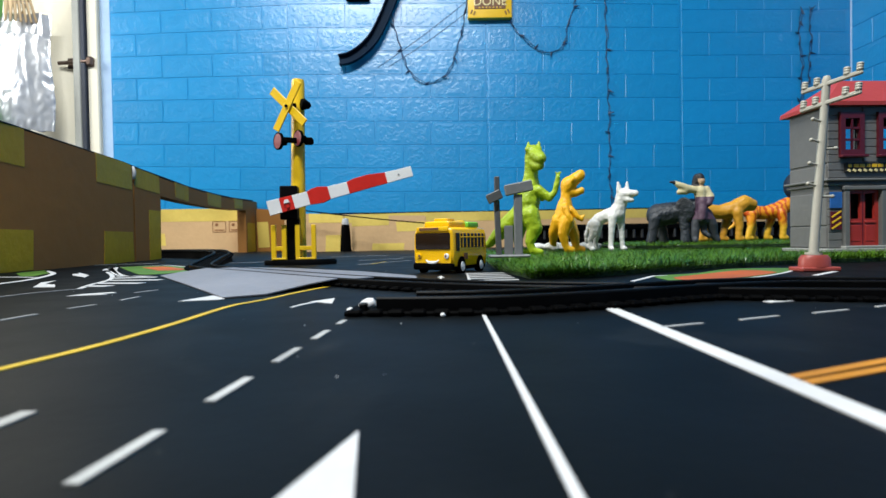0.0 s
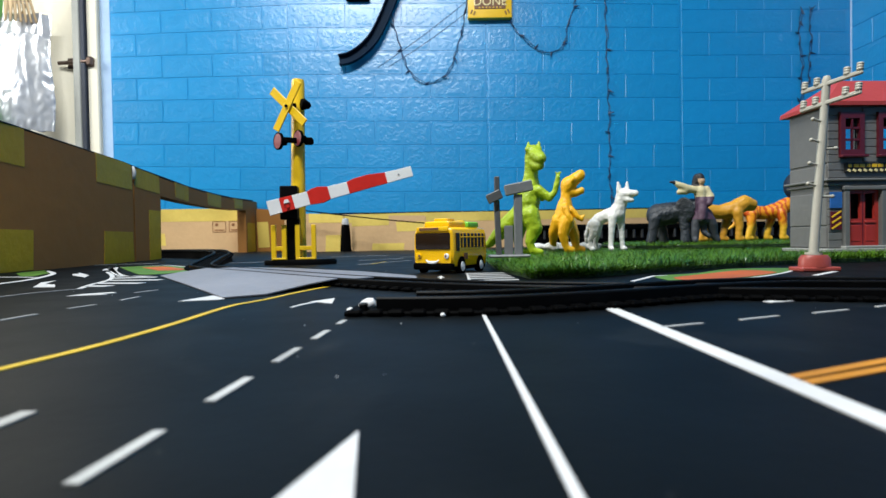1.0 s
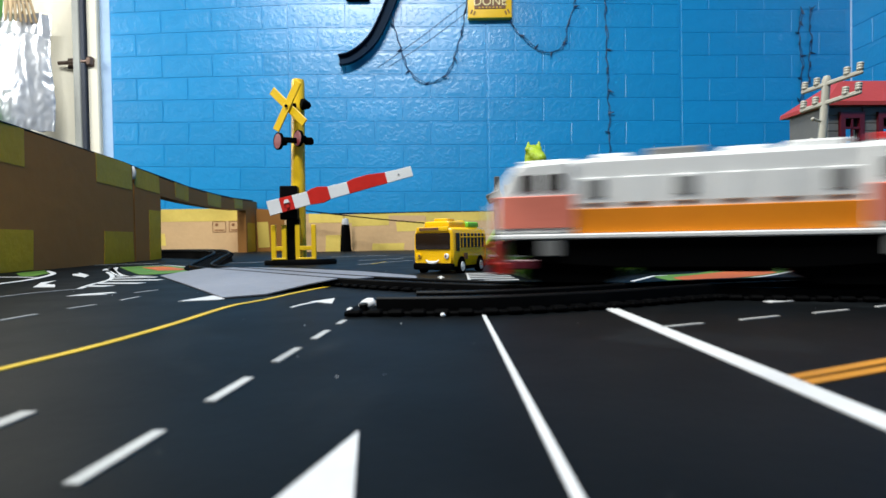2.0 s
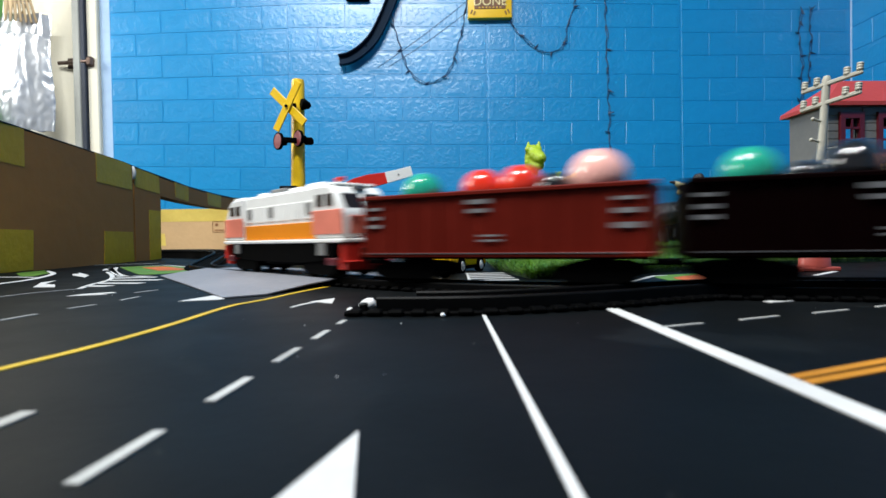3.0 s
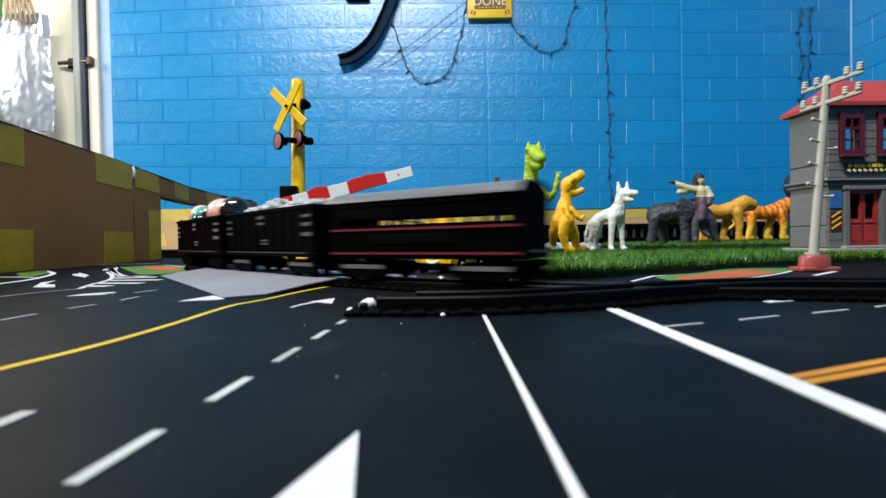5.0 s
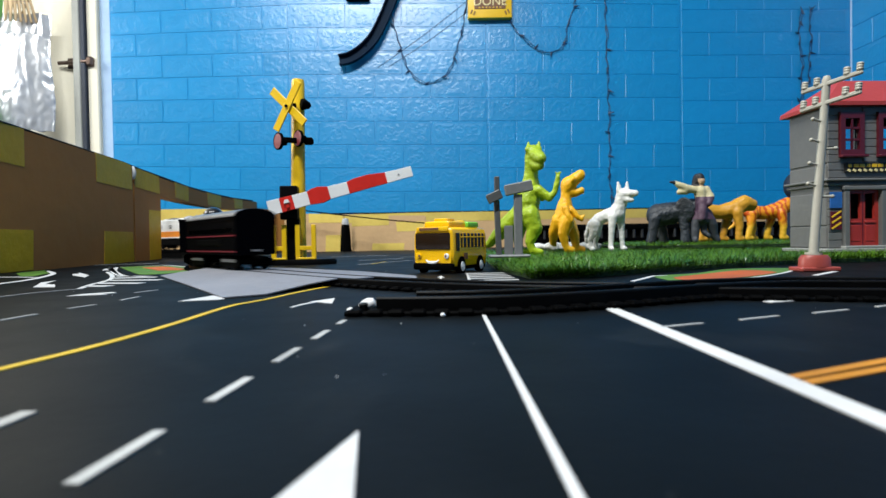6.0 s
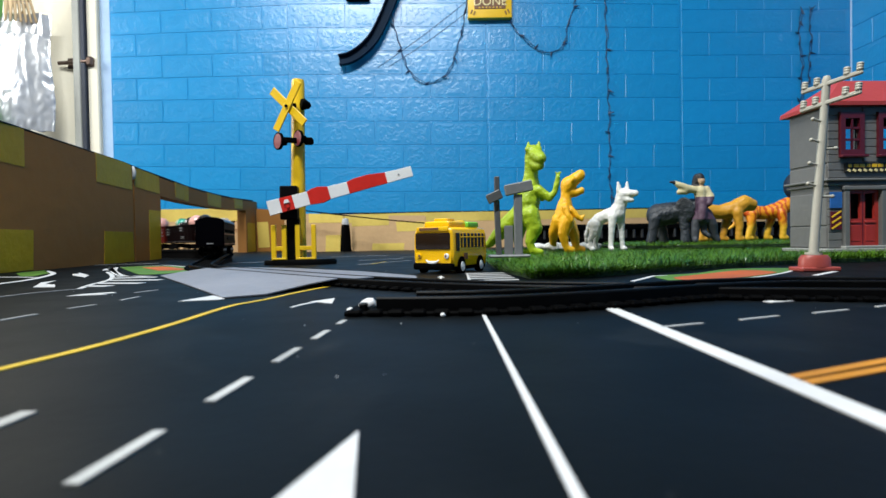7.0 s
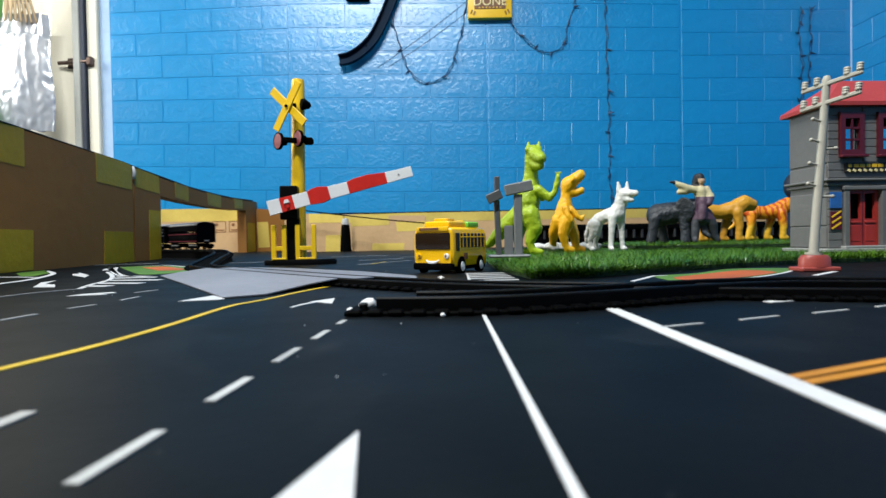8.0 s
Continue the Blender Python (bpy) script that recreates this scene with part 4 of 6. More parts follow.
for sx in (-1, 1):
    part("window_band", box(B(), (sx * 0.0202, 0.007, 0.0288), (0.0012, 0.058, 0.0128), 0.0005), M["glassd"], bus)
    for k in range(7):
        part("window_bar", box(B(), (sx * 0.0206, -0.0185 + 0.0085 * k, 0.0288), (0.0012, 0.0011, 0.0132), 0.0002), M["busy"], bus)
    part("window_rail", box(B(), (sx * 0.0206, 0.007, 0.0318), (0.0011, 0.058, 0.0009), 0.0002), M["busy"], bus)
    part("door", box(B(), (sx * 0.0204, -0.0295, 0.0275), (0.0012, 0.0075, 0.016), 0.0005), M["glassd"], bus)
    part("badge", box(B(), (sx * 0.0207, -0.0125, 0.0150), (0.0008, 0.0080, 0.0055), 0.0002), M["brown"], bus, "brown badge")
    for wy in (-0.0215, 0.0225):
        arch = part("wheel_arch", lathe(B(), [(0.0080, 0.0), (0.0080, 0.0012), (0.0, 0.0012)], 22, T((sx * 0.0198, wy, 0.0070)) @ RY(90 * sx)), M["blackm"], bus)
        wheel = part("wheel", lathe(B(), [(0.0058, -0.004), (0.0062, -0.002), (0.0062, 0.0008), (0.0052, 0.0015), (0.0, 0.0015)], 22, T((sx * 0.0200, wy, 0.0062)) @ RY(90 * sx)), M["blackm"], bus, "black tyre")
        part("hub", lathe(B(), [(0.0043, 0.0013), (0.0040, 0.0020), (0.0030, 0.0017), (0.0014, 0.0023), (0.0, 0.0024)], 18, T((sx * 0.0200, wy, 0.0062)) @ RY(90 * sx)), M["whitep"], wheel, "white hub")
hump = box(B(), (0, -0.012, 0.0430), (0.026, 0.040, 0.0065), 0.0028, seg=3)
part("roof_hump", hump, M["busy"], bus)
part("roof_unit", box(B(), (-0.002, -0.010, 0.0472), (0.014, 0.018, 0.0035), 0.0014, seg=2), M["busy"], bus)
part("roof_hatch", box(B(), (0.004, 0.018, 0.0430), (0.024, 0.026, 0.0056), 0.0022, seg=3), M["green"], bus, "bright green roof hatch")
part("roof_cap", box(B(), (0.002, 0.017, 0.0462), (0.010, 0.008, 0.0026), 0.001, seg=2), M["busy"], bus)

# grey gallows-like signal
gal = thing("toy_gantry", "grey plastic toy gantry with two posts and a crossbeam", "toy gantry", T((0.0585, 0.470, 0.0112)))
part("base", box(B(), (0.0, 0, 0.001), (0.036, 0.022, 0.0025), 0.001), M["greyl"], gal)
part("post", box(B(), (0.0085, -0.002, 0.0285), (0.0072, 0.005, 0.054), 0.0007), M["greyl"], gal)
part("post", box(B(), (-0.0090, 0.004, 0.0265), (0.0050, 0.005, 0.049), 0.0007, RY(-2)), M["greyd"], gal, "dark grey post")
part("crossbeam", box(B(), (0.0090, -0.003, 0.0610), (0.0245, 0.006, 0.0095), 0.0008, RY(-11)), M["greyl"], gal)
part("side_beam", box(B(), (-0.0120, 0.001, 0.0540), (0.0135, 0.006, 0.0085), 0.0008, RY(-24)), M["greyd"], gal)
part("mast", box(B(), (-0.0095, 0.002, 0.064), (0.0046, 0.004, 0.016), 0.0006), M["greyd"], gal)
part("panel", box(B(), (0.0005, 0.003, 0.015), (0.0080, 0.001, 0.026), 0.0003), M["greyl"], gal)

# ---- artificial grass ----
M["turf"] = mat("turf_backing", (0.012, 0.04, 0.006), 0.8, var=0.2, scale=80)
M["blade"] = mat("artificial_grass_blade", (0.105, 0.235, 0.004), 0.30, var=0.3, scale=300, bump=0.0, second=(0.022, 0.095, 0.003))


def inside(x, y, poly):
    c = False
    for i in range(len(poly)):
        (x0, y0), (x1, y1) = poly[i - 1], poly[i]
        if (y0 > y) != (y1 > y) and x < (x1 - x0) * (y - y0) / (y1 - y0) + x0:
            c = not c
    return c


def turf(name, poly, z0, hgt, count, seed, label, front):
    q = random.Random(seed)
    t = thing(name, label, "artificial grass", kind="stuff")
    part("backing", plate(B(), poly, z0, z0 + 0.0035), M["turf"], t, smooth=0)
    xs, ys = [p[0] for p in poly], [p[1] for p in poly]
    verts, faces = [], []
    n = 0
    while n < count:
        x, y = q.uniform(min(xs), max(xs)), min(ys) + (max(ys) - min(ys)) * q.random() ** front
        if not inside(x, y, poly):
            continue
        n += 1
        a, lean, h, w = q.uniform(0, 6.283), q.uniform(0.4, 2.0), hgt * q.uniform(0.45, 1.1), q.uniform(0.00022, 0.0004)
        dx, dy = math.cos(a), math.sin(a)
        b = len(verts)
        for f, s in ((0, 1.0), (0.55, 0.8), (1.0, 0.15)):
            off = lean * h * f * f
            for sgn in (-1, 1):
                verts.append((x + dx * off - dy * w * s * sgn, y + dy * off + dx * w * s * sgn, z0 + 0.0008 + (h - 0.0008) * f * (1 - 0.25 * lean * f)))
        faces += [(b, b + 1, b + 3, b + 2), (b + 2, b + 3, b + 5, b + 4)]
    me = bpy.data.meshes.new("blades")
    me.from_pydata(verts, [], faces)
    me.materials.append(M["blade"])
    o = new("blades", me)
    o.parent = t
    o["kind"] = "stuff"
    return t


turf("grass_mat", [(0.052, 0.60), (0.047, 0.47), (0.059, 0.357), (0.095, 0.358), (0.16, 0.398), (0.245, 0.446), (0.32, 0.478), (0.42, 0.50), (0.60, 0.52), (0.72, 0.80), (0.30, 0.86), (0.06, 0.84)],
     0.0, 0.0135, 95000, 21, "green artificial grass mat under the toy animals", 1.7)
turf("grass_mat", [(0.27, 0.74), (0.60, 0.70), (0.80, 0.78), (0.75, 1.0), (0.30, 1.0)], 0.0105, 0.0105, 26000, 22, "second strip of green artificial grass", 1.6)


# ---- toy animals, each one plain figure ----
UNEVEN = bpy.data.textures.new("uneven_moulding", "CLOUDS")
UNEVEN.noise_scale, UNEVEN.noise_depth = 0.0075, 2


def figure(name, chains, material, label, category, m, voxel=0.0018, extra=None):
    """A moulded figure: swelling limbs melted into one skin. chains: rows of (x, y, z, radius)."""
    bm = B()
    for ch in chains:
        for i in range(len(ch) - 1):
            a, b = Vector(ch[i][:3]), Vector(ch[i + 1][:3])
            ra, rb = ch[i][3], ch[i + 1][3]
            k = max(2, int((b - a).length / (0.45 * min(ra, rb))) + 1)
            for s in range(k + (i == len(ch) - 2)):
                f = s / k
                bmesh.ops.create_icosphere(bm, subdivisions=2, radius=ra + (rb - ra) * f, matrix=T(a.lerp(b, f)))
    if extra:
        extra(bm)
    ob = single(name, bm, material, label, category, m, group="toy animals on the grass", smooth=0)
    md = ob.modifiers.new("skin", "REMESH")
    md.mode, md.voxel_size, md.use_smooth_shade = "VOXEL", voxel, True
    sm = ob.modifiers.new("soften", "SMOOTH")
    sm.factor, sm.iterations = 0.5, 2
    dp = ob.modifiers.new("uneven", "DISPLACE")
    dp.texture, dp.strength, dp.mid_level, dp.texture_coords = UNEVEN, 0.0013, 0.5, "LOCAL"
    return ob


M["lime"] = mat("lime_green_rubber", (0.43, 0.57, 0.014), 0.45, var=0.12, scale=60, bump=0.35, second=(0.26, 0.38, 0.010))
M["amber"] = mat("amber_rubber", (0.86, 0.46, 0.002), 0.48, var=0.12, scale=60, bump=0.15, second=(0.68, 0.31, 0.002))
M["bone"] = mat("white_rubber", (0.85, 0.85, 0.83), 0.5, var=0.06, scale=60, bump=0.3, second=(0.45, 0.45, 0.42))
M["slate"] = mat("slate_grey_rubber", (0.030, 0.038, 0.050), 0.5, var=0.3, scale=60, bump=0.45)
M["ochre"] = mat("ochre_rubber", (0.72, 0.36, 0.02), 0.5, var=0.14, scale=50, bump=0.15, second=(0.45, 0.2, 0.015))
M["stone"] = mat("pale_stone", (0.5, 0.5, 0.46), 0.8, var=0.25, scale=60, bump=0.3)


def tiger_material():
    m = mat("striped_tiger_rubber", (0.70, 0.17, 0.008), 0.48, var=0.12, scale=60, bump=0.1)
    n, l = m.node_tree.nodes, m.node_tree.links
    b = n["Principled BSDF"]
    tc = n.new("ShaderNodeTexCoord")
    wave = n.new("ShaderNodeTexWave")
    wave.bands_direction = "X"
    wave.inputs["Scale"].default_value, wave.inputs["Distortion"].default_value, wave.inputs["Detail"].default_value = 38, 11, 3
    sep = n.new("ShaderNodeSeparateXYZ")
    l.new(tc.outputs["Object"], wave.inputs["Vector"])
    l.new(tc.outputs["Object"], sep.inputs["Vector"])
    ramp = n.new("ShaderNodeValToRGB")
    ramp.color_ramp.elements[0].position, ramp.color_ramp.elements[0].color = 0.25, (0.52, 0.075, 0.004, 1)
    ramp.color_ramp.elements[1].position, ramp.color_ramp.elements[1].color = 0.60, (0.80, 0.28, 0.008, 1)
    l.new(wave.outputs["Fac"], ramp.inputs["Fac"])
    rng_ = n.new("ShaderNodeMapRange")
    rng_.inputs["From Min"].default_value, rng_.inputs["From Max"].default_value = 0.034, 0.022
    l.new(sep.outputs["Z"], rng_.inputs["Value"])
    mix = n.new("ShaderNodeMixRGB")
    mix.inputs["Color2"].default_value = (0.75, 0.42, 0.02, 1)
    l.new(rng_.outputs["Result"], mix.inputs["Fac"])
    l.new(ramp.outputs["Color"], mix.inputs["Color1"])
    l.new(mix.outputs["Color"], b.inputs["Base Color"])
    return m


# tall lime dinosaur, head turned to the camera
def lime_extra(bm):
    for x in (-0.001, 0.011):
        ball(bm, (x, -0.008, 0.1215), 0.0040)
        rod(bm, (x, -0.006, 0.121), (x + 0.001, -0.004, 0.1315), 0.0036, 0.0010, 8)
    for dx in (-0.004, 0.0, 0.004):
        rod(bm, (0.031, -0.014, 0.088), (0.033 + dx, -0.016, 0.0945), 0.0016, 0.0008, 6)


figure("toy_dinosaur", [
    [(-0.006, 0, 0.045, 0.0155), (-0.003, 0, 0.060, 0.0160), (0.001, 0, 0.074, 0.0130), (0.002, 0, 0.086, 0.0095), (0.003, -0.001, 0.098, 0.0085), (0.004, -0.002, 0.108, 0.0098), (0.005, -0.004, 0.118, 0.0098)],
    [(0.006, -0.005, 0.117, 0.0092), (0.010, -0.014, 0.112, 0.0080), (0.013, -0.021, 0.109, 0.0062)],
    [(0.004, -0.003, 0.106, 0.0085), (0.009, -0.012, 0.1025, 0.0066), (0.012, -0.018, 0.1010, 0.0050)],
    [(0.0, -0.010, 0.045, 0.0115), (0.005, -0.012, 0.030, 0.0092), (-0.001, -0.012, 0.014, 0.0055), (0.002, -0.012, 0.003, 0.0045), (0.011, -0.012, 0.002, 0.004)],
    [(-0.006, 0.010, 0.045, 0.011), (-0.012, 0.012, 0.030, 0.009), (-0.014, 0.012, 0.014, 0.0055), (-0.010, 0.012, 0.003, 0.0045), (-0.002, 0.012, 0.002, 0.004)],
    [(-0.010, 0, 0.046, 0.014), (-0.026, 0.004, 0.034, 0.011), (-0.038, 0.012, 0.022, 0.008), (-0.048, 0.022, 0.012, 0.005), (-0.056, 0.034, 0.008, 0.002)],
    [(0.010, -0.010, 0.074, 0.0062), (0.022, -0.013, 0.064, 0.0046), (0.028, -0.014, 0.070, 0.0036), (0.031, -0.014, 0.082, 0.0034), (0.032, -0.015, 0.088, 0.0026)],
    [(0.006, 0.012, 0.076, 0.006), (0.016, 0.016, 0.066, 0.004), (0.022, 0.016, 0.072, 0.003)]],
    M["lime"], "tall lime green toy dinosaur standing upright", "toy dinosaur", T((0.103, 0.625, 0.0095)) @ RZ(-6), 0.0012, lime_extra)


# amber dinosaur with its mouth open
def amber_extra(bm):
    ball(bm, (0.010, -0.0085, 0.0925), 0.0038)
    for dx in (-0.003, 0.002):
        rod(bm, (0.023, -0.011, 0.042), (0.026 + dx, -0.012, 0.0475), 0.0018, 0.0009, 6)


figure("toy_dinosaur", [
    [(-0.006, 0, 0.040, 0.0150), (-0.003, 0, 0.054, 0.0140), (-0.001, 0, 0.066, 0.0098), (0.000, 0, 0.076, 0.0086), (0.002, 0, 0.086, 0.0112), (0.013, 0, 0.093, 0.0088), (0.022, 0, 0.0985, 0.0078)],
    [(0.004, 0, 0.077, 0.0080), (0.014, 0, 0.0760, 0.0056), (0.024, 0, 0.0785, 0.0048)],
    [(0.0, -0.010, 0.038, 0.0115), (-0.006, -0.012, 0.024, 0.0085), (-0.003, -0.012, 0.010, 0.0058), (0.000, -0.012, 0.003, 0.0052), (0.008, -0.012, 0.002, 0.0042)],
    [(0.004, 0.010, 0.036, 0.0110), (0.012, 0.012, 0.022, 0.0085), (0.014, 0.012, 0.010, 0.0065), (0.016, 0.012, 0.003, 0.0055), (0.026, 0.012, 0.002, 0.0042)],
    [(-0.012, 0, 0.040, 0.012), (-0.020, 0.010, 0.026, 0.009), (-0.022, 0.026, 0.013, 0.006), (-0.018, 0.045, 0.008, 0.003)],
    [(0.008, -0.009, 0.054, 0.0045), (0.017, -0.011, 0.044, 0.0038), (0.023, -0.011, 0.041, 0.003), (0.024, -0.011, 0.045, 0.0022)],
    [(-0.002, -0.013, 0.056, 0.0055), (0.002, -0.017, 0.046, 0.0044), (0.007, -0.018, 0.040, 0.0034)]],
    M["amber"], "amber toy dinosaur roaring with an open mouth", "toy dinosaur", T((0.162, 0.690, 0.0095)) @ RZ(-12) @ Matrix.Diagonal((0.82, 0.95, 1.0, 1)), 0.0012, amber_extra)


# white dog, chest and head turned to the camera
def dog_extra(bm):
    for x, tip in ((0.0105, 0.0090), (0.0205, 0.0215)):
        rod(bm, (x, -0.006, 0.0785), (tip, -0.006, 0.0915), 0.0042, 0.0016, 10)


figure("toy_dog", [
    [(-0.0185, 0.016, 0.034, 0.0085), (-0.012, 0.012, 0.042, 0.0085), (-0.002, 0.006, 0.047, 0.0088), (0.008, 0.0, 0.048, 0.0118), (0.0128, -0.003, 0.0605, 0.0086), (0.0158, -0.005, 0.0735, 0.0094)],
    [(0.0160, -0.007, 0.0745, 0.0070), (0.0225, -0.014, 0.0745, 0.0056), (0.0280, -0.018, 0.0745, 0.0042)],
    [(0.0150, -0.007, 0.0685, 0.0058), (0.0200, -0.013, 0.0662, 0.0040), (0.0245, -0.016, 0.0655, 0.0028)],
    [(0.0020, -0.005, 0.044, 0.0066), (0.0000, -0.006, 0.028, 0.0044), (-0.0010, -0.006, 0.012, 0.0035), (-0.0015, -0.006, 0.002, 0.0036), (-0.0010, -0.010, 0.0015, 0.0030)],
    [(0.0140, 0.001, 0.044, 0.0066), (0.0155, 0.001, 0.028, 0.0044), (0.0160, 0.001, 0.012, 0.0035), (0.0170, 0.001, 0.002, 0.0036), (0.0190, -0.003, 0.0015, 0.0030)],
    [(-0.0190, 0.010, 0.034, 0.0086), (-0.0205, 0.008, 0.022, 0.0052), (-0.0255, 0.010, 0.013, 0.0035), (-0.0235, 0.008, 0.002, 0.0036), (-0.0225, 0.005, 0.0015, 0.0030)],
    [(-0.0120, 0.020, 0.034, 0.0078), (-0.0125, 0.018, 0.020, 0.0046), (-0.0150, 0.020, 0.011, 0.0033), (-0.0130, 0.018, 0.002, 0.0034)],
    [(-0.0230, 0.018, 0.034, 0.0040), (-0.0262, 0.022, 0.022, 0.0034), (-0.0262, 0.024, 0.012, 0.0024)]],
    M["bone"], "white toy dog standing with pricked ears", "toy dog", T((0.2270, 0.715, 0.0100)), 0.0011, dog_extra)


def elephant_extra(bm):
    ball(bm, (0.012, -0.0185, 0.048), (0.0150, 0.0030, 0.0190), rot=RZ(-32) @ RX(12))
    ball(bm, (0.037, 0.004, 0.050), (0.0120, 0.0030, 0.0180), rot=RZ(-62) @ RX(10))
    for y in (-0.012, -0.001):
        rod(bm, (0.035, y, 0.036), (0.044, y - 0.008, 0.030), 0.0022, 0.0010, 8)


figure("toy_elephant", [
    [(-0.022, 0, 0.042, 0.0178), (-0.004, 0, 0.044, 0.0175), (0.010, -0.002, 0.047, 0.0150), (0.024, -0.007, 0.053, 0.0125), (0.030, -0.010, 0.048, 0.0105)],
    [(0.032, -0.011, 0.042, 0.0080), (0.037, -0.016, 0.028, 0.0058), (0.038, -0.019, 0.014, 0.0045), (0.044, -0.022, 0.009, 0.0034)],
    [(0.013, -0.010, 0.036, 0.0088), (0.014, -0.011, 0.018, 0.0068), (0.014, -0.011, 0.003, 0.0072)],
    [(0.019, 0.010, 0.036, 0.0088), (0.025, 0.011, 0.018, 0.0068), (0.027, 0.011, 0.003, 0.0072)],
    [(-0.028, -0.010, 0.036, 0.0096), (-0.031, -0.011, 0.018, 0.0072), (-0.034, -0.011, 0.003, 0.0074)],
    [(-0.020, 0.010, 0.036, 0.0096), (-0.014, 0.011, 0.018, 0.0072), (-0.012, 0.011, 0.003, 0.0074)]],
    M["slate"], "dark slate grey toy elephant walking on the grass", "toy elephant", T((0.350, 0.800, 0.0175)) @ RZ(-14), 0.0014, elephant_extra)


def big_cat(name, material, label, category, m, head_up):
    figure(name, [
        [(-0.032, 0, 0.050, 0.0125), (-0.008, 0, 0.047, 0.0120), (0.016, 0, 0.052, 0.0145), (0.030, 0, 0.056 + head_up, 0.0125), (0.042, 0, 0.053 + head_up, 0.0085)],
        [(0.032, 0, 0.050 + head_up, 0.008), (0.043, 0, 0.047 + head_up, 0.0055)],
        [(0.016, -0.009, 0.046, 0.0090), (0.019, -0.010, 0.024, 0.0062), (0.017, -0.010, 0.004, 0.0052), (0.023, -0.010, 0.003, 0.0048)],
        [(0.010, 0.009, 0.046, 0.0090), (0.004, 0.010, 0.024, 0.0062), (0.000, 0.010, 0.004, 0.0052), (0.006, 0.010, 0.003, 0.0048)],
        [(-0.032, -0.009, 0.046, 0.0095), (-0.035, -0.010, 0.024, 0.0060), (-0.040, -0.010, 0.004, 0.0050), (-0.034, -0.010, 0.003, 0.0046)],
        [(-0.028, 0.009, 0.046, 0.0095), (-0.022, 0.010, 0.024, 0.0060), (-0.024, 0.010, 0.004, 0.0050), (-0.018, 0.010, 0.003, 0.0046)],
        [(-0.040, 0, 0.052, 0.0045), (-0.052, 0, 0.040, 0.0035), (-0.060, 0, 0.026, 0.003), (-0.068, 0, 0.020, 0.0026)]],
        material, label, category, m, 0.0016)


big_cat("toy_lion", M["ochre"], "ochre yellow toy lioness walking on the grass", "toy lion", T((0.462, 0.865, 0.0175)) @ RZ(-8), 0.006)
big_cat("toy_tiger", tiger_material(), "orange and yellow mottled toy tiger walking on the grass", "toy tiger", T((0.575, 0.930, 0.0175)) @ RZ(-6), 0.006)

# a small cloaked figurine, one plain mesh coloured by height
M["figurine"] = mat("figurine_paint", (0.42, 0.36, 0.22), 0.6, var=0.15, scale=80, bump=0.1)
mf = M["figurine"]
nd, lk = mf.node_tree.nodes, mf.node_tree.links
tcf, sepf, rampf = nd.new("ShaderNodeTexCoord"), nd.new("ShaderNodeSeparateXYZ"), nd.new("ShaderNodeValToRGB")
lk.new(tcf.outputs["Object"], sepf.inputs["Vector"])
mrf = nd.new("ShaderNodeMapRange")
mrf.inputs["From Min"].default_value, mrf.inputs["From Max"].default_value = 0.0, 0.1
lk.new(sepf.outputs["Z"], mrf.inputs["Value"])
lk.new(mrf.outputs["Result"], rampf.inputs["Fac"])
rampf.color_ramp.interpolation = "CONSTANT"
stops = [(0.0, (0.035, 0.04, 0.05)), (0.33, (0.085, 0.045, 0.075)), (0.66, (0.58, 0.51, 0.30)), (0.82, (0.010, 0.010, 0.014))]
rampf.color_ramp.elements[0].color = (*stops[0][1], 1)
rampf.color_ramp.elements[1].position, rampf.color_ramp.elements[1].color = stops[1][0], (*stops[1][1], 1)
for p_, c_ in stops[2:]:
    rampf.color_ramp.elements.new(p_).color = (*c_, 1)


def over_paint(base, axis, sign, limit, colour, also=None):
    """Paints where sign * axis > limit; also: a second mask to multiply with."""
    cut = nd.new("ShaderNodeMath")
    cut.operation = "GREATER_THAN" if sign > 0 else "LESS_THAN"
    cut.inputs[1].default_value = limit
    lk.new(sepf.outputs[axis], cut.inputs[0])
    mask = cut.outputs["Value"]
    if also is not None:
        mul_ = nd.new("ShaderNodeMath")
        mul_.operation = "MULTIPLY"
        lk.new(mask, mul_.inputs[0])
        lk.new(also, mul_.inputs[1])
        mask = mul_.outputs["Value"]
    if colour is None:
        return mask
    mixf = nd.new("ShaderNodeMixRGB")
    mixf.inputs["Color2"].default_value = (*colour, 1)
    lk.new(mask, mixf.inputs["Fac"])
    lk.new(base, mixf.inputs["Color1"])
    return mixf.outputs["Color"]


skin = over_paint(None, "Y", -1, -0.0035, None, over_paint(None, "Z", -1, 0.0925, None, over_paint(None, "Z", 1, 0.0815, None)))
paint = nd.new("ShaderNodeMixRGB")
paint.inputs["Color2"].default_value = (0.50, 0.33, 0.20, 1)
lk.new(skin, paint.inputs["Fac"])
lk.new(rampf.outputs["Color"], paint.inputs["Color1"])
sleeve = over_paint(paint.outputs["Color"], "X", -1, -0.011, (0.58, 0.51, 0.30), over_paint(None, "Z", 1, 0.060, None))
lk.new(over_paint(sleeve, "X", -1, -0.0375, (0.02, 0.02, 0.024)), nd["Principled BSDF"].inputs["Base Color"])
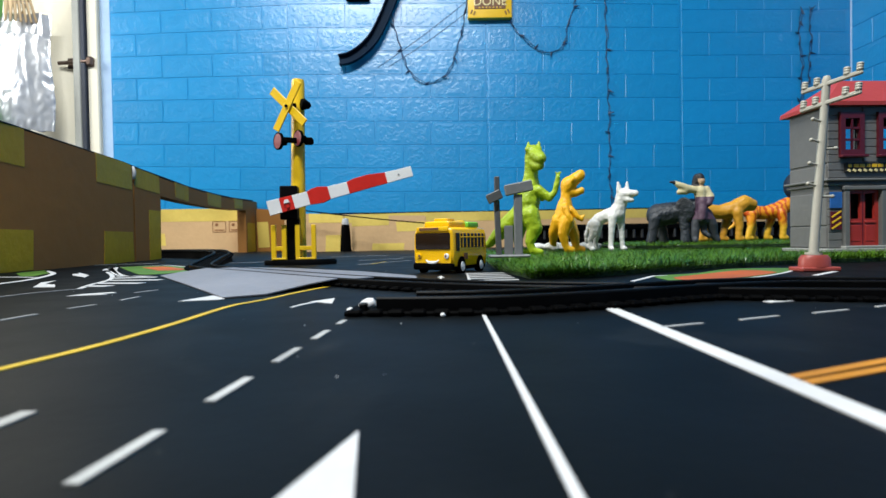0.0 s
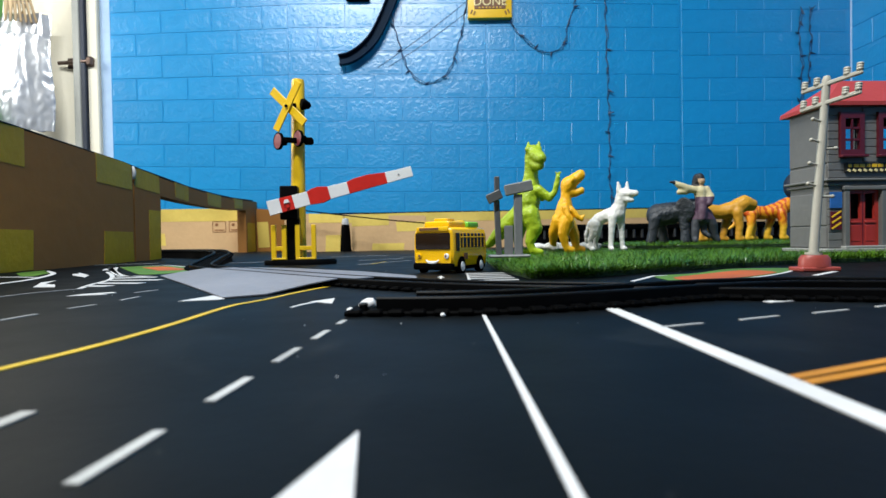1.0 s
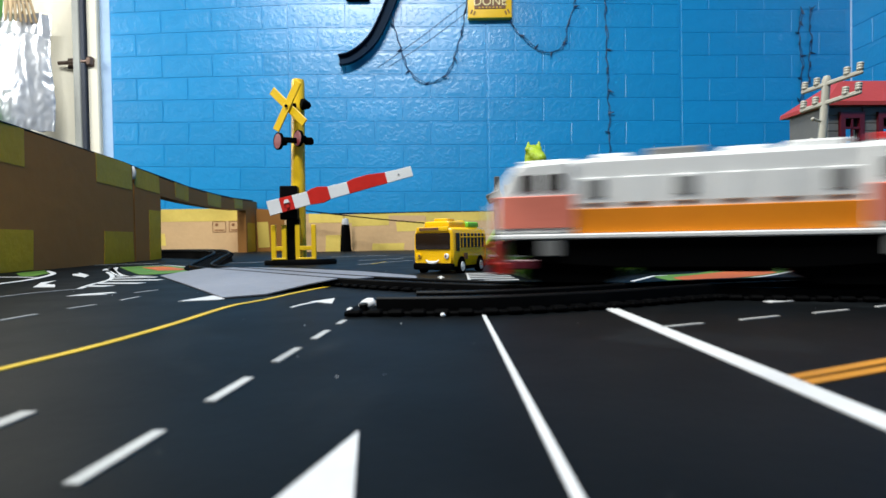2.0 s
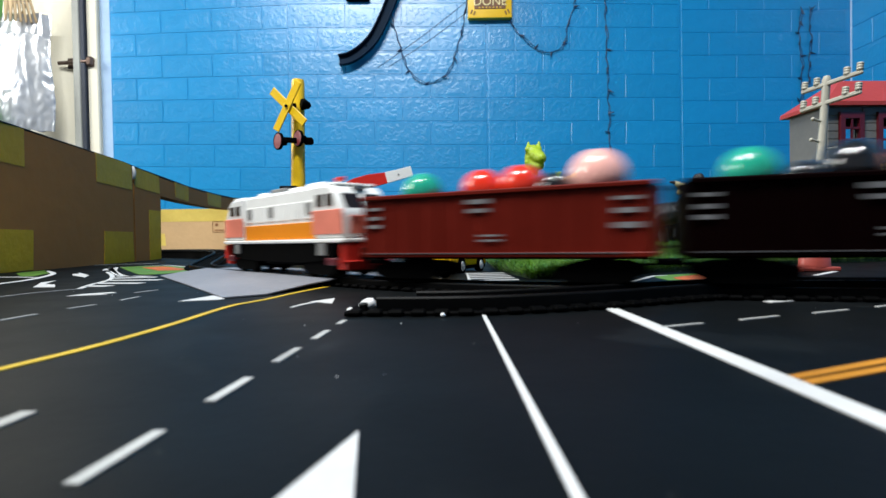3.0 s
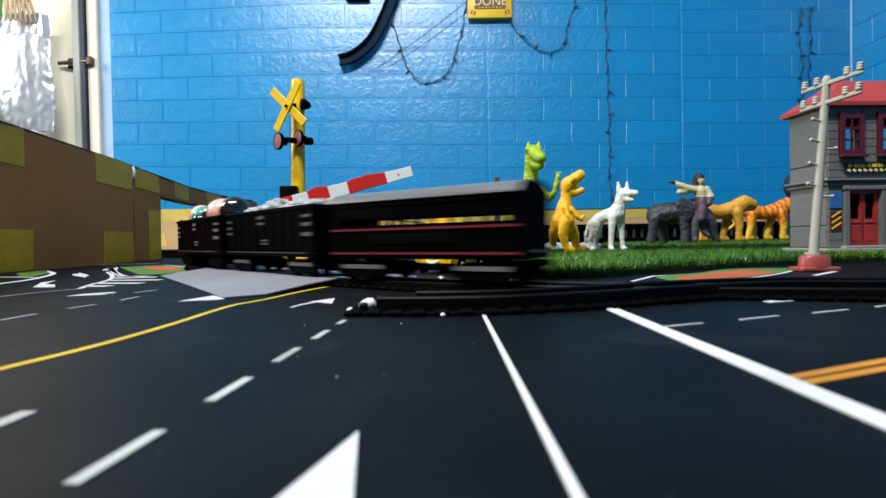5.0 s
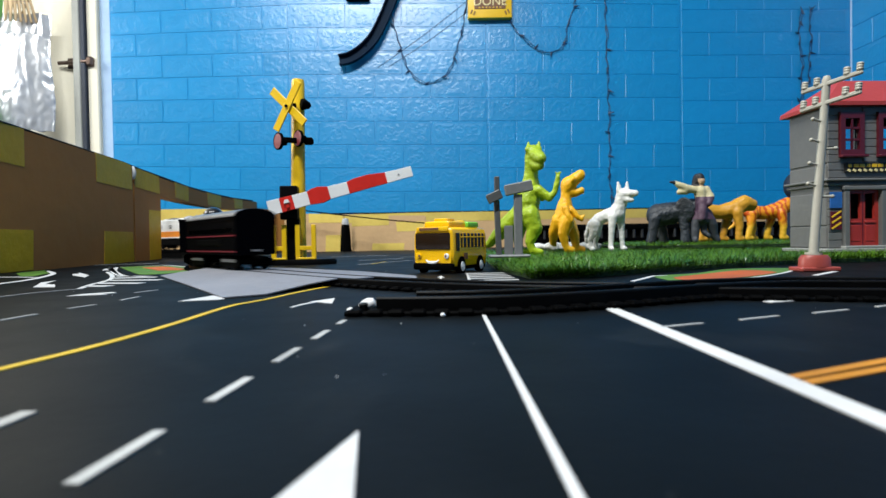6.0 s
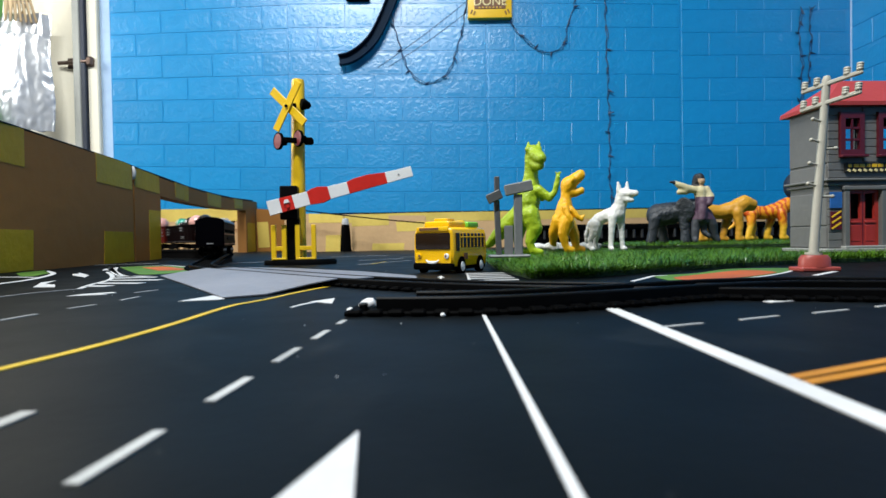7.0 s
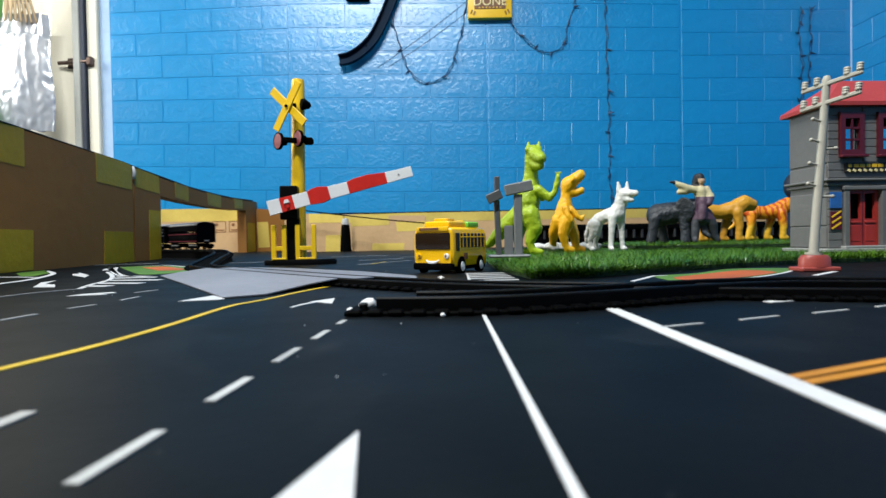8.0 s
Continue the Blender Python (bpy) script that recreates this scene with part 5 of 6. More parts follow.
figure("toy_figurine", [
    [(0.003, 0, 0.034, 0.0105), (0.002, 0, 0.046, 0.0100), (0.001, 0, 0.060, 0.0080), (0.0, 0, 0.074, 0.0090), (0.001, 0, 0.083, 0.0034), (0.001, -0.002, 0.0885, 0.0056), (0.0, 0.001, 0.0945, 0.0070)],
    [(-0.001, 0.004, 0.094, 0.0072), (-0.004, 0.006, 0.085, 0.0058), (0.004, 0.006, 0.082, 0.0055)],
    [(-0.004, 0, 0.040, 0.0075), (-0.007, 0, 0.022, 0.0065), (-0.009, -0.002, 0.004, 0.0050), (-0.010, -0.006, 0.003, 0.0040)],
    [(0.008, 0, 0.042, 0.0085), (0.017, 0, 0.026, 0.0078), (0.021, 0.002, 0.010, 0.0062), (0.025, 0, 0.003, 0.0048)],
    [(-0.007, 0, 0.077, 0.0062), (-0.020, 0, 0.0785, 0.0064), (-0.031, -0.001, 0.084, 0.0048), (-0.038, -0.001, 0.0880, 0.0026), (-0.043, -0.001, 0.0885, 0.0022)],
    [(-0.020, 0, 0.0745, 0.0048), (-0.030, 0, 0.074, 0.0042)],
    [(0.009, 0, 0.077, 0.0058), (0.013, -0.004, 0.066, 0.0058), (0.008, -0.009, 0.056, 0.0052)],
    [(0.001, -0.006, 0.060, 0.0062), (-0.001, -0.008, 0.044, 0.0066), (-0.002, -0.009, 0.034, 0.0058)]],
    mf, "small painted figurine with one arm stretched out", "figurine", T((0.378, 0.775, 0.0175)), 0.0013)

# pale stones behind the dinosaurs
q = random.Random(9)
for k in range(9):
    bm = B()
    bmesh.ops.create_icosphere(bm, subdivisions=3, radius=1)
    for v in bm.verts:
        v.co *= 1 + 0.35 * noise.noise(v.co * 1.3 + Vector((k * 3.1, 0, 0)))
    r = q.uniform(0.006, 0.013)
    single("stone", bm, M["stone"] if k % 3 else M["bone"], "pale rough stone lying on the grass", "stone", T((0.135 + 0.010 * k + q.uniform(-0.004, 0.004), 0.775 + q.uniform(-0.02, 0.02), 0.0135)) @ RZ(q.uniform(0, 180)) @ Matrix.Diagonal((r * 1.6, r, r * 0.7, 1)), group="stones on the grass", smooth=60)
# black toothed rack behind the animals
M["darktooth"] = mat("worn_black_plastic", (0.03, 0.032, 0.034), 0.5, var=0.2, scale=60)
rack = thing("black_rack", "black plastic track strip standing behind the animals", "track strip", T((0.62, 1.30, 0.0)))
part("lower_bar", box(B(), (0, 0, 0.012), (0.80, 0.012, 0.024), 0.001), M["blackm"], rack)
part("upper_bar", box(B(), (0, 0, 0.050), (0.80, 0.012, 0.010), 0.001), M["blackm"], rack)
part("back_sheet", box(B(), (0, 0.008, 0.034), (0.80, 0.002, 0.05), 0.0004), M["black"], rack)
tooth = part("tooth", box(B(), (0, 0, 0), (0.005, 0.010, 0.022), 0.0008), M["darktooth"], rack, m=T((-0.39, 0, 0.035)))
for k in range(1, 40):
    again(tooth, T((-0.39 + 0.02 * k, 0, 0.035)))
single("dark_ball", ball(B(), (0.80, 1.2, 0.135), (0.022, 0.022, 0.03)), M["darkgap"], "dark blue object on the tall rear stand", "toy")
single("rear_stand", box(B(), (0.80, 1.2, 0.0525), (0.03, 0.03, 0.105), 0.004), M["darkgap"], "dark blue stand behind the house", "stand")

# ---- toy station house ----
M["hwall"] = mat("grey_house_plastic", (0.165, 0.163, 0.157), 0.5, var=0.1, scale=60, bump=0.05)
M["hbase"] = mat("pale_grey_plastic", (0.34, 0.34, 0.32), 0.5, var=0.1, scale=60)
M["roof"] = mat("red_roof_plastic", (0.42, 0.045, 0.035), 0.45, var=0.08, scale=60, bump=0.04)
M["maroon"] = mat("maroon_plastic", (0.11, 0.009, 0.018), 0.4, var=0.1, scale=60)
M["doorred"] = mat("brick_red_plastic", (0.42, 0.035, 0.026), 0.4, var=0.1, scale=60)
M["poster"] = mat("blue_poster_print", (0.03, 0.16, 0.5), 0.5, var=0.2, scale=200)
M["hblack"] = mat("black_sign_print", (0.02, 0.018, 0.016), 0.5, var=0.1, scale=60)
HW, HD, HH = 0.125, 0.054, 0.1605
house = thing("toy_house", "grey two-storey toy house with a red roof", "toy house", T((0.3975, 0.545, 0.0)) @ RZ(3))
part("platform", box(B(), (HW / 2 - 0.002, HD / 2 - 0.002, 0.0095), (HW + 0.012, HD + 0.012, 0.004), 0.0008), M["hbase"], house)
for x in (0.004, HW - 0.004):
    for y in (0.004, HD - 0.004):
        part("leg", rod(B(), (x, y, 0.0), (x, y, 0.008), 0.0028), M["hbase"], house)
# Black box added to keep the space under the platform dark.
part("underbox", box(B(), (HW / 2, HD / 2, 0.004), (HW - 0.014, HD - 0.014, 0.008), 0.0005), M["blackm"], house)


def wall_with_holes(x0, x1, z0, z1, holes, depth=0.003):
    """A wall in x and z pierced by rectangles (x0, x1, z0, z1)."""
    xs = sorted({x0, x1, *[h[0] for h in holes], *[h[1] for h in holes]})
    zs = sorted({z0, z1, *[h[2] for h in holes], *[h[3] for h in holes]})
    bm = B()
    for a, b in zip(xs, xs[1:]):
        for c, d in zip(zs, zs[1:]):
            mx, mz = (a + b) / 2, (c + d) / 2
            if not any(h[0] < mx < h[1] and h[2] < mz < h[3] for h in holes):
                box(bm, (mx, 0, mz), (b - a, depth, d - c))
    bmesh.ops.remove_doubles(bm, verts=bm.verts[:], dist=1e-6)
    return bm


WIN = [(0.0150 + 0.0405 * k, 0.0335 + 0.0405 * k, 0.1110, 0.1470) for k in range(3)]
DOOR = (0.021, 0.055, 0.0125, 0.072)
part("front_wall", wall_with_holes(0, HW, 0.0115, HH, [*WIN, DOOR]), M["hwall"], house, m=T((0, 0.0015, 0)), smooth=0)
part("back_wall", wall_with_holes(0, HW, 0.0115, HH, WIN), M["hwall"], house, m=T((0, HD - 0.0015, 0)), smooth=0)
for x in (0.0015, HW - 0.0015):
    part("side_wall", box(B(), (x, HD / 2, (0.0115 + HH) / 2), (0.003, HD - 0.006, HH - 0.0115)), M["hwall"], house, smooth=0)
part("upper_floor", box(B(), (HW / 2, HD / 2, 0.082), (HW - 0.007, HD - 0.007, 0.002)), M["hbase"], house, smooth=0)
# planks on the front and seams on the side
for k in range(19):
    z = 0.016 + 0.0080 * k
    for a, b in ((0.0, 0.0110), (0.0375, 0.0520), (0.0780, 0.0925), (0.1185, HW)) if z > 0.103 else (((0.0, 0.0145), (0.0615, HW)) if z < 0.078 else ((0.0, HW),)):
        part("plank", prism(B(), [(a, z - 0.0036), (b, z - 0.0036), (b, z + 0.0036), (a, z + 0.0036)], -0.0010, 0.0003, 0.0003), M["hwall"], house)
for z, hgt in ((0.0235, 0.022), (0.0525, 0.034), (0.088, 0.020), (0.1310, 0.062)):
    part("side_panel", box(B(), (-0.0006, HD / 2, z), (0.0016, HD - 0.001, hgt), 0.0006), M["hwall"], house)
part("ledge", box(B(), (HW / 2, HD / 2, 0.0775), (HW + 0.006, HD + 0.006, 0.0026), 0.0008), M["hwall"], house)
part("ledge", box(B(), (HW / 2, HD / 2, 0.0820), (HW + 0.010, HD + 0.010, 0.0026), 0.0008), M["hwall"], house)
for x0, x1, z0, z1 in WIN:
    w = part("window", wall_with_holes(x0 - 0.0035, x1 + 0.0035, z0 - 0.0035, z1 + 0.0045, [(x0 + 0.0015, x1 - 0.0015, z0 + 0.002, z1 - 0.002)], 0.004), M["maroon"], house, "maroon window frame", m=T((0, -0.0016, 0)), smooth=0)
    for k in (1, 2):
        part("glazing_bar", box(B(), ((x0 + x1) / 2, -0.0006, z0 + (z1 - z0) * k / 3), (x1 - x0, 0.0018, 0.0022)), M["maroon"], w)
    part("glazing_bar", box(B(), ((x0 + x1) / 2, -0.0006, (z0 + z1) / 2), (0.0016, 0.0018, z1 - z0 - 0.001)), M["maroon"], w)
    part("sill", box(B(), ((x0 + x1) / 2, -0.003, z0 - 0.005), (x1 - x0 + 0.010, 0.006, 0.0025), 0.0005), M["maroon"], w)
dr = part("door", wall_with_holes(DOOR[0], DOOR[1], DOOR[2], DOOR[3], [(DOOR[0] + 0.004, DOOR[0] + 0.0145, 0.042, 0.068), (DOOR[0] + 0.0195, DOOR[1] - 0.004, 0.042, 0.068)], 0.003), M["doorred"], house, "brick red double door", m=T((0, 0.002, 0)), smooth=0)
part("door_seam", box(B(), (DOOR[0] + 0.017, -0.0006, 0.042), (0.0010, 0.0022, 0.058)), M["maroon"], dr)
for x in (DOOR[0] + 0.0092, DOOR[0] + 0.0248):
    part("door_panel", box(B(), (x, -0.0008, 0.027), (0.0105, 0.0024, 0.017), 0.0006), M["doorred"], dr)
    part("door_rail", box(B(), (x, -0.0012, 0.0385), (0.012, 0.0026, 0.0022), 0.0005), M["doorred"], dr)
for x in (DOOR[0] - 0.003, DOOR[1] + 0.003):
    part("door_post", box(B(), (x, -0.0015, 0.044), (0.0058, 0.0050, 0.064), 0.0006), M["hwall"], house)
part("door_lintel", box(B(), ((DOOR[0] + DOOR[1]) / 2, -0.002, 0.0735), (0.048, 0.0055, 0.004), 0.0006), M["hwall"], house)
part("door_step", box(B(), (0.038, -0.004, 0.0128), (0.050, 0.007, 0.0025), 0.0005), M["hbase"], house)
sb = part("sign_board", box(B(), (0.050, -0.0018, 0.0945), (0.066, 0.0020, 0.0100), 0.0004), M["hblack"], house, "black sign with yellow lettering bars")
for k in range(9):
    part("letter_bar", box(B(), (0.0215 + 0.0066 * k, -0.0031, 0.0964), (0.0050 if k % 3 else 0.0034, 0.0006, 0.0032)), M["signy"], sb)
for k in range(11):
    part("chevron", box(B(), (0.0205 + 0.0058 * k, -0.0031, 0.0915), (0.0032, 0.0006, 0.0024), 0, RY(30)), M["signcream"], sb)
part("poster", box(B(), (0.0075, -0.0016, 0.0615), (0.0125, 0.0010, 0.0165)), M["poster"], house, "blue poster")
wp = part("warning_panel", box(B(), (0.0075, -0.0016, 0.0405), (0.0115, 0.0010, 0.0185)), M["maroon"], house, "maroon panel with yellow stripes")
for k in range(3):
    part("warning_stripe", box(B(), (0.0075, -0.0023, 0.0350 + 0.0060 * k), (0.0118, 0.0006, 0.0016), 0, RY(-32)), M["signy"], wp)
# hipped roof
bm = B()
ov, e0, e1 = 0.0070, HH - 0.003, HH + 0.029
lo = [bm.verts.new(p) for p in ((-ov, -ov, e0), (HW + ov, -ov, e0), (HW + ov, HD + ov, e0), (-ov, HD + ov, e0))]
up = [bm.verts.new((p.co.x, p.co.y, e0 + 0.004)) for p in lo]
tp = [bm.verts.new(p) for p in ((0.030, HD * 0.36, e1), (HW - 0.03, HD * 0.36, e1), (HW - 0.03, HD * 0.64, e1), (0.030, HD * 0.64, e1))]
bm.faces.new(lo[::-1])
for a, b in ((lo, up), (up, tp)):
    for k in range(4):
        bm.faces.new((a[k], a[(k + 1) % 4], b[(k + 1) % 4], b[k]))
bm.faces.new(tp)
part("roof", bm, M["roof"], house, "red plastic roof", smooth=0)

# ---- toy utility pole ----
M["polep"] = mat("pale_beige_plastic", (0.44, 0.425, 0.36), 0.45, var=0.08, scale=60)
M["polebase"] = mat("red_brown_plastic", (0.33, 0.055, 0.04), 0.45, var=0.08, scale=60)
pole = thing("toy_utility_pole", "pale toy utility pole with insulators on a red base", "utility pole", T((0.2730, 0.388, 0.0)))
part("flange", box(B(), (0, 0, 0.0016), (0.0285, 0.016, 0.0032), 0.0008), M["polebase"], pole, "red base plate")
part("base", lathe(B(), [(0.0112, 0.003), (0.0106, 0.0095), (0.0088, 0.0118), (0.0, 0.0120)], 26, Matrix.Diagonal((1, 0.72, 1, 1))), M["polebase"], pole, "red base")
LEAN = T((-0.0008, 0, 0.0118)) @ RY(4.6)
part("foot_collar", lathe(B(), [(0.0055, 0.0), (0.0055, 0.0018), (0.0, 0.0018)], 18, LEAN), M["polep"], pole)
part("shaft", lathe(B(), [(0.0032, 0.001), (0.0029, 0.05), (0.0027, 0.124), (0.0031, 0.128), (0.002, 0.131), (0.0, 0.1315)], 18, LEAN), M["polep"], pole)
for zz in (0.1255, 0.1115):
    am = part("arm", box(B(), (0, 0, 0), (0.038, 0.0026, 0.0032), 0.0007, RY(-13)), M["polep"], pole, m=LEAN @ T((0.001, -0.0035, zz)) @ RZ(-52))
    for u in (-0.0165, -0.0090, 0.0090, 0.0165):
        part("insulator", lathe(B(), [(0.0020, 0.0015), (0.0023, 0.0024), (0.0020, 0.0033), (0.0023, 0.0042), (0.0020, 0.0051), (0.0023, 0.0060), (0.0019, 0.0069), (0.0, 0.0071)], 14, T((u, 0, u * 0.23))), M["polep"], am)
for k, zz in enumerate((0.098, 0.083, 0.078, 0.066, 0.051, 0.043)):
    sx = -1 if k in (0, 1, 3, 4) else 1
    pg = part("step_peg", rod(B(), (sx * 0.0025, 0, zz), (sx * 0.0090, -0.002, zz + 0.0006), 0.0009, n=8), M["polep"], pole, m=LEAN)
    part("peg_head", ball(B(), (sx * 0.0092, -0.002, zz + 0.0006), 0.0015, 10, 7), M["polep"], pg)

# white plastic bits at the end of the siding
bits = thing("plastic_bits", "small white plastic bits at the end of the siding", "plastic bits", T((-0.0275, 0.201, 0.0)))
part("white_knob", lathe(B(), [(0.0018, 0.0), (0.0028, 0.0022), (0.0030, 0.0045), (0.0020, 0.0068), (0.0, 0.0074)], 18, T((-0.0050, 0.004, 0.0018)) @ RY(68) @ Matrix.Scale(0.88, 4)), M["whitep"], bits)
part("black_block", box(B(), (-0.003, -0.001, 0.0028), (0.0030, 0.004, 0.0034), 0.0005), M["black"], bits)
part("white_chip", ball(B(), (-0.0085, 0.002, 0.0012), (0.0016, 0.0012, 0.0012), 12, 8), M["whitep"], bits)
part("white_chip", ball(B(), (-0.0062, 0.001, 0.0013), (0.0013, 0.0011, 0.0012), 12, 8), M["whitep"], bits)
single("white_chip", ball(B(), (-0.0005, 0.1880, 0.0010), (0.0010, 0.0008, 0.0008), 10, 7), M["whitep"], "tiny white chip on a sleeper", "chip")
# ---- the toy train; in each car's own space +x is forwards and z = 0 is the top of the rails ----
M["locow"] = mat("white_loco_paint", (0.88, 0.88, 0.86), 0.3, var=0.06, scale=70, bump=0.02)
M["locoo"] = mat("orange_stripe_paint", (0.85, 0.26, 0.008), 0.35, var=0.08, scale=70)
M["locor"] = mat("red_loco_paint", (0.60, 0.03, 0.02), 0.32, var=0.08, scale=70)
M["locop"] = mat("coral_red_print", (0.90, 0.25, 0.17), 0.4, var=0.15, scale=110)
M["rust_red"] = mat("red_brown_wagon", (0.135, 0.0105, 0.0055), 0.42, var=0.12, scale=70, bump=0.05, spec=0.10)
M["dark_red"] = mat("dark_brown_wagon", (0.0036, 0.0006, 0.0007), 0.55, var=0.12, scale=70, bump=0.05, spec=0.02)
M["coal"] = mat("black_wagon", (0.0005, 0.0005, 0.0014), 0.55, var=0.12, scale=70, bump=0.05, spec=0.02)
M["roofg"] = mat("light_grey_roof", (0.12, 0.12, 0.125), 0.35, var=0.08, scale=70)
# Dim print colour, also the painted sheen on the wagon sills.
M["letter_and_glint"] = mat("faded_lettering", (0.085, 0.085, 0.092), 0.5, var=0.1, scale=200)
M["letter"] = mat("white_lettering", (0.22, 0.22, 0.23), 0.5, var=0.1, scale=200)
M["rubble"] = mat("grey_rubble", (0.6, 0.6, 0.62), 0.8, var=0.25, scale=150, bump=0.2)
M["maroonl"] = mat("maroon_stripe", (0.20, 0.015, 0.03), 0.4, var=0.1, scale=80)
M["bogieg"] = mat("pale_grey_bogie", (0.22, 0.22, 0.215), 0.45, var=0.12, scale=80)
M["bgreen"] = mat("glossy_green_ball", (0.02, 0.36, 0.24), 0.12, var=0.04, scale=30, bump=0.0, coat=0.5)
M["bred"] = mat("glossy_red_ball", (0.75, 0.035, 0.012), 0.12, var=0.04, scale=30, bump=0.0, coat=0.5)
M["bpink"] = mat("glossy_pink_ball", (0.9, 0.46, 0.40), 0.15, var=0.04, scale=30, bump=0.0, coat=0.5)
M["bblack"] = mat("glossy_black_ball", (0.010, 0.010, 0.012), 0.1, var=0.05, scale=30, bump=0.0, coat=0.5)


def bogie(parent, x, side):
    bg = part("bogie", box(B(), (0, 0, 0.0070), (0.030, 0.020, 0.0045), 0.0008), M["blackm"], parent, m=T((x, 0, -0.0028)))
    part("bolster", box(B(), (0, 0, 0.0100), (0.016, 0.016, 0.004), 0.0006), M["blackm"], bg)
    for sy in (-1, 1):
        frame_ = prism(B(), [(-0.0210, 0.0088), (-0.0205, 0.0044), (-0.0140, 0.0016), (0.0140, 0.0016), (0.0205, 0.0044), (0.0210, 0.0088), (0.0120, 0.0108), (-0.0120, 0.0108)], sy * 0.0142 - 0.0011, sy * 0.0142 + 0.0011, 0.0004)
        part("side_frame", frame_, M["blackm"], bg)
        if side is M["bogieg"]:
            part("side_plate", box(B(), (0, sy * 0.0156, 0.0078), (0.031, 0.0008, 0.0024), 0.0002), side, bg, "pale grey plate")
        for dx in (-0.0115, 0.0115):
            part("wheel", lathe(B(), [(0.0052, -0.0013), (0.0052, 0.0008), (0.0062, 0.0010), (0.0062, 0.0016), (0.0, 0.0016)], 18, T((dx, sy * 0.0118, 0.0052)) @ RX(90 * sy)), M["blackm"], bg)
    for dx in (-0.0115, 0.0115):
        part("axle", rod(B(), (dx, -0.0115, 0.0052), (dx, 0.0115, 0.0052), 0.0010, n=8), M["rust"], bg)
    return bg


def couplers(parent, ln):
    for sx in (-1, 1):
        part("coupler", box(B(), (sx * (ln / 2 + 0.0020), 0, 0.0080), (0.0130, 0.0042, 0.0030), 0.0007), M["blackm"], parent)


def letters(parent, ln, w, print_):
    """Rows of lettering bars on both sides."""
    for sy in (-1, 1):
        for u, z, l, h in ((-0.425, 0.0370, 0.0150, 0.0022), (-0.425, 0.0315, 0.0150, 0.0030), (-0.425, 0.0250, 0.0165, 0.0034), (0.445, 0.0370, 0.0120, 0.0022), (0.445, 0.0320, 0.0120, 0.0026),
                           (0.445, 0.0275, 0.0120, 0.0026), (0.04, 0.0385, 0.0170, 0.0030), (0.04, 0.0340, 0.0150, 0.0026), (0.0, 0.0215, 0.0150, 0.0014), (0.0, 0.0190, 0.0150, 0.0014)):
            part("lettering", box(B(), (-u * ln * (-1), sy * (w / 2 + 0.0007), z), (l * 0.72, 0.0004, h * 0.75)), print_, parent)


def open_wagon(name, ln, material, label, side, inner=0.0350):
    w, z0, z1 = 0.035, 0.0105, 0.0440
    t = thing(name, label, "toy wagon", group="cars of the toy train")
    part("floor", box(B(), (0, 0, inner - 0.002), (ln - 0.003, w - 0.003, 0.004)), material, t, smooth=0)
    part("underframe", box(B(), (0, 0, 0.0112), (ln - 0.004, w - 0.006, 0.0030), 0.0006), M["blackm"], t)
    for sy in (-1, 1):
        part("side_wall", box(B(), (0, sy * (w / 2 - 0.0009), (z0 + z1) / 2), (ln, 0.0018, z1 - z0), 0.0004), material, t)
        part("top_rail", box(B(), (0, sy * (w / 2 - 0.0004), z1 - 0.0010), (ln + 0.0012, 0.0036, 0.0026), 0.0006), material, t)
        part("sill", box(B(), (0, sy * (w / 2 - 0.0002), z0 + 0.0014), (ln + 0.0008, 0.0030, 0.0026), 0.0005), material, t)
        # Pale strip painted for the sheen along the sill.
        part("sill_line", box(B(), (0.004, sy * (w / 2 + 0.0014), z0 + 0.0022), (ln * 0.9, 0.0004, 0.0005)), M["letter_and_glint"], t, "thin pale strip painted as sheen on the sill")
        rib = part("rib", box(B(), (0, 0, 0), (0.0018, 0.0011, z1 - z0 - 0.005), 0.0003), material, t, m=T((-ln / 2 + 0.003, sy * (w / 2 + 0.0002), (z0 + z1) / 2)))
        for k in range(1, 11):
            again(rib, T((-ln / 2 + 0.003 + (ln - 0.006) * k / 10, sy * (w / 2 + 0.0002), (z0 + z1) / 2)))
    for sx in (-1, 1):
        part("end_wall", box(B(), (sx * (ln / 2 - 0.0009), 0, (z0 + z1) / 2), (0.0018, w - 0.002, z1 - z0), 0.0004), material, t)
        bogie(t, sx * ln * 0.33, side)
    couplers(t, ln)
    letters(t, ln, w, M["letter_and_glint"] if material is M["coal"] else M["letter"])
    return t


# locomotive
LN = 0.182
loco = thing("toy_locomotive", "white toy diesel locomotive with orange stripe and red ends", "toy locomotive", group="cars of the toy train")
part("underframe", box(B(), (0, 0, 0.0155), (LN - 0.016, 0.030, 0.008), 0.001), M["blackm"], loco)
part("fuel_tank", prism(B(), [(-0.026, 0.004), (0.026, 0.004), (0.030, 0.012), (-0.030, 0.012)], -0.013, 0.013, 0.0008), M["blackm"], loco)
part("running_board", box(B(), (0, 0, 0.0204), (LN - 0.004, 0.0385, 0.0026), 0.0006), M["locow"], loco)
part("hood", prism(B(), [(-0.060, 0.0216), (0.058, 0.0216), (0.058, 0.0555), (0.052, 0.0595), (-0.056, 0.0595), (-0.060, 0.0555)], -0.0150, 0.0150, 0.0022), M["locow"], loco)
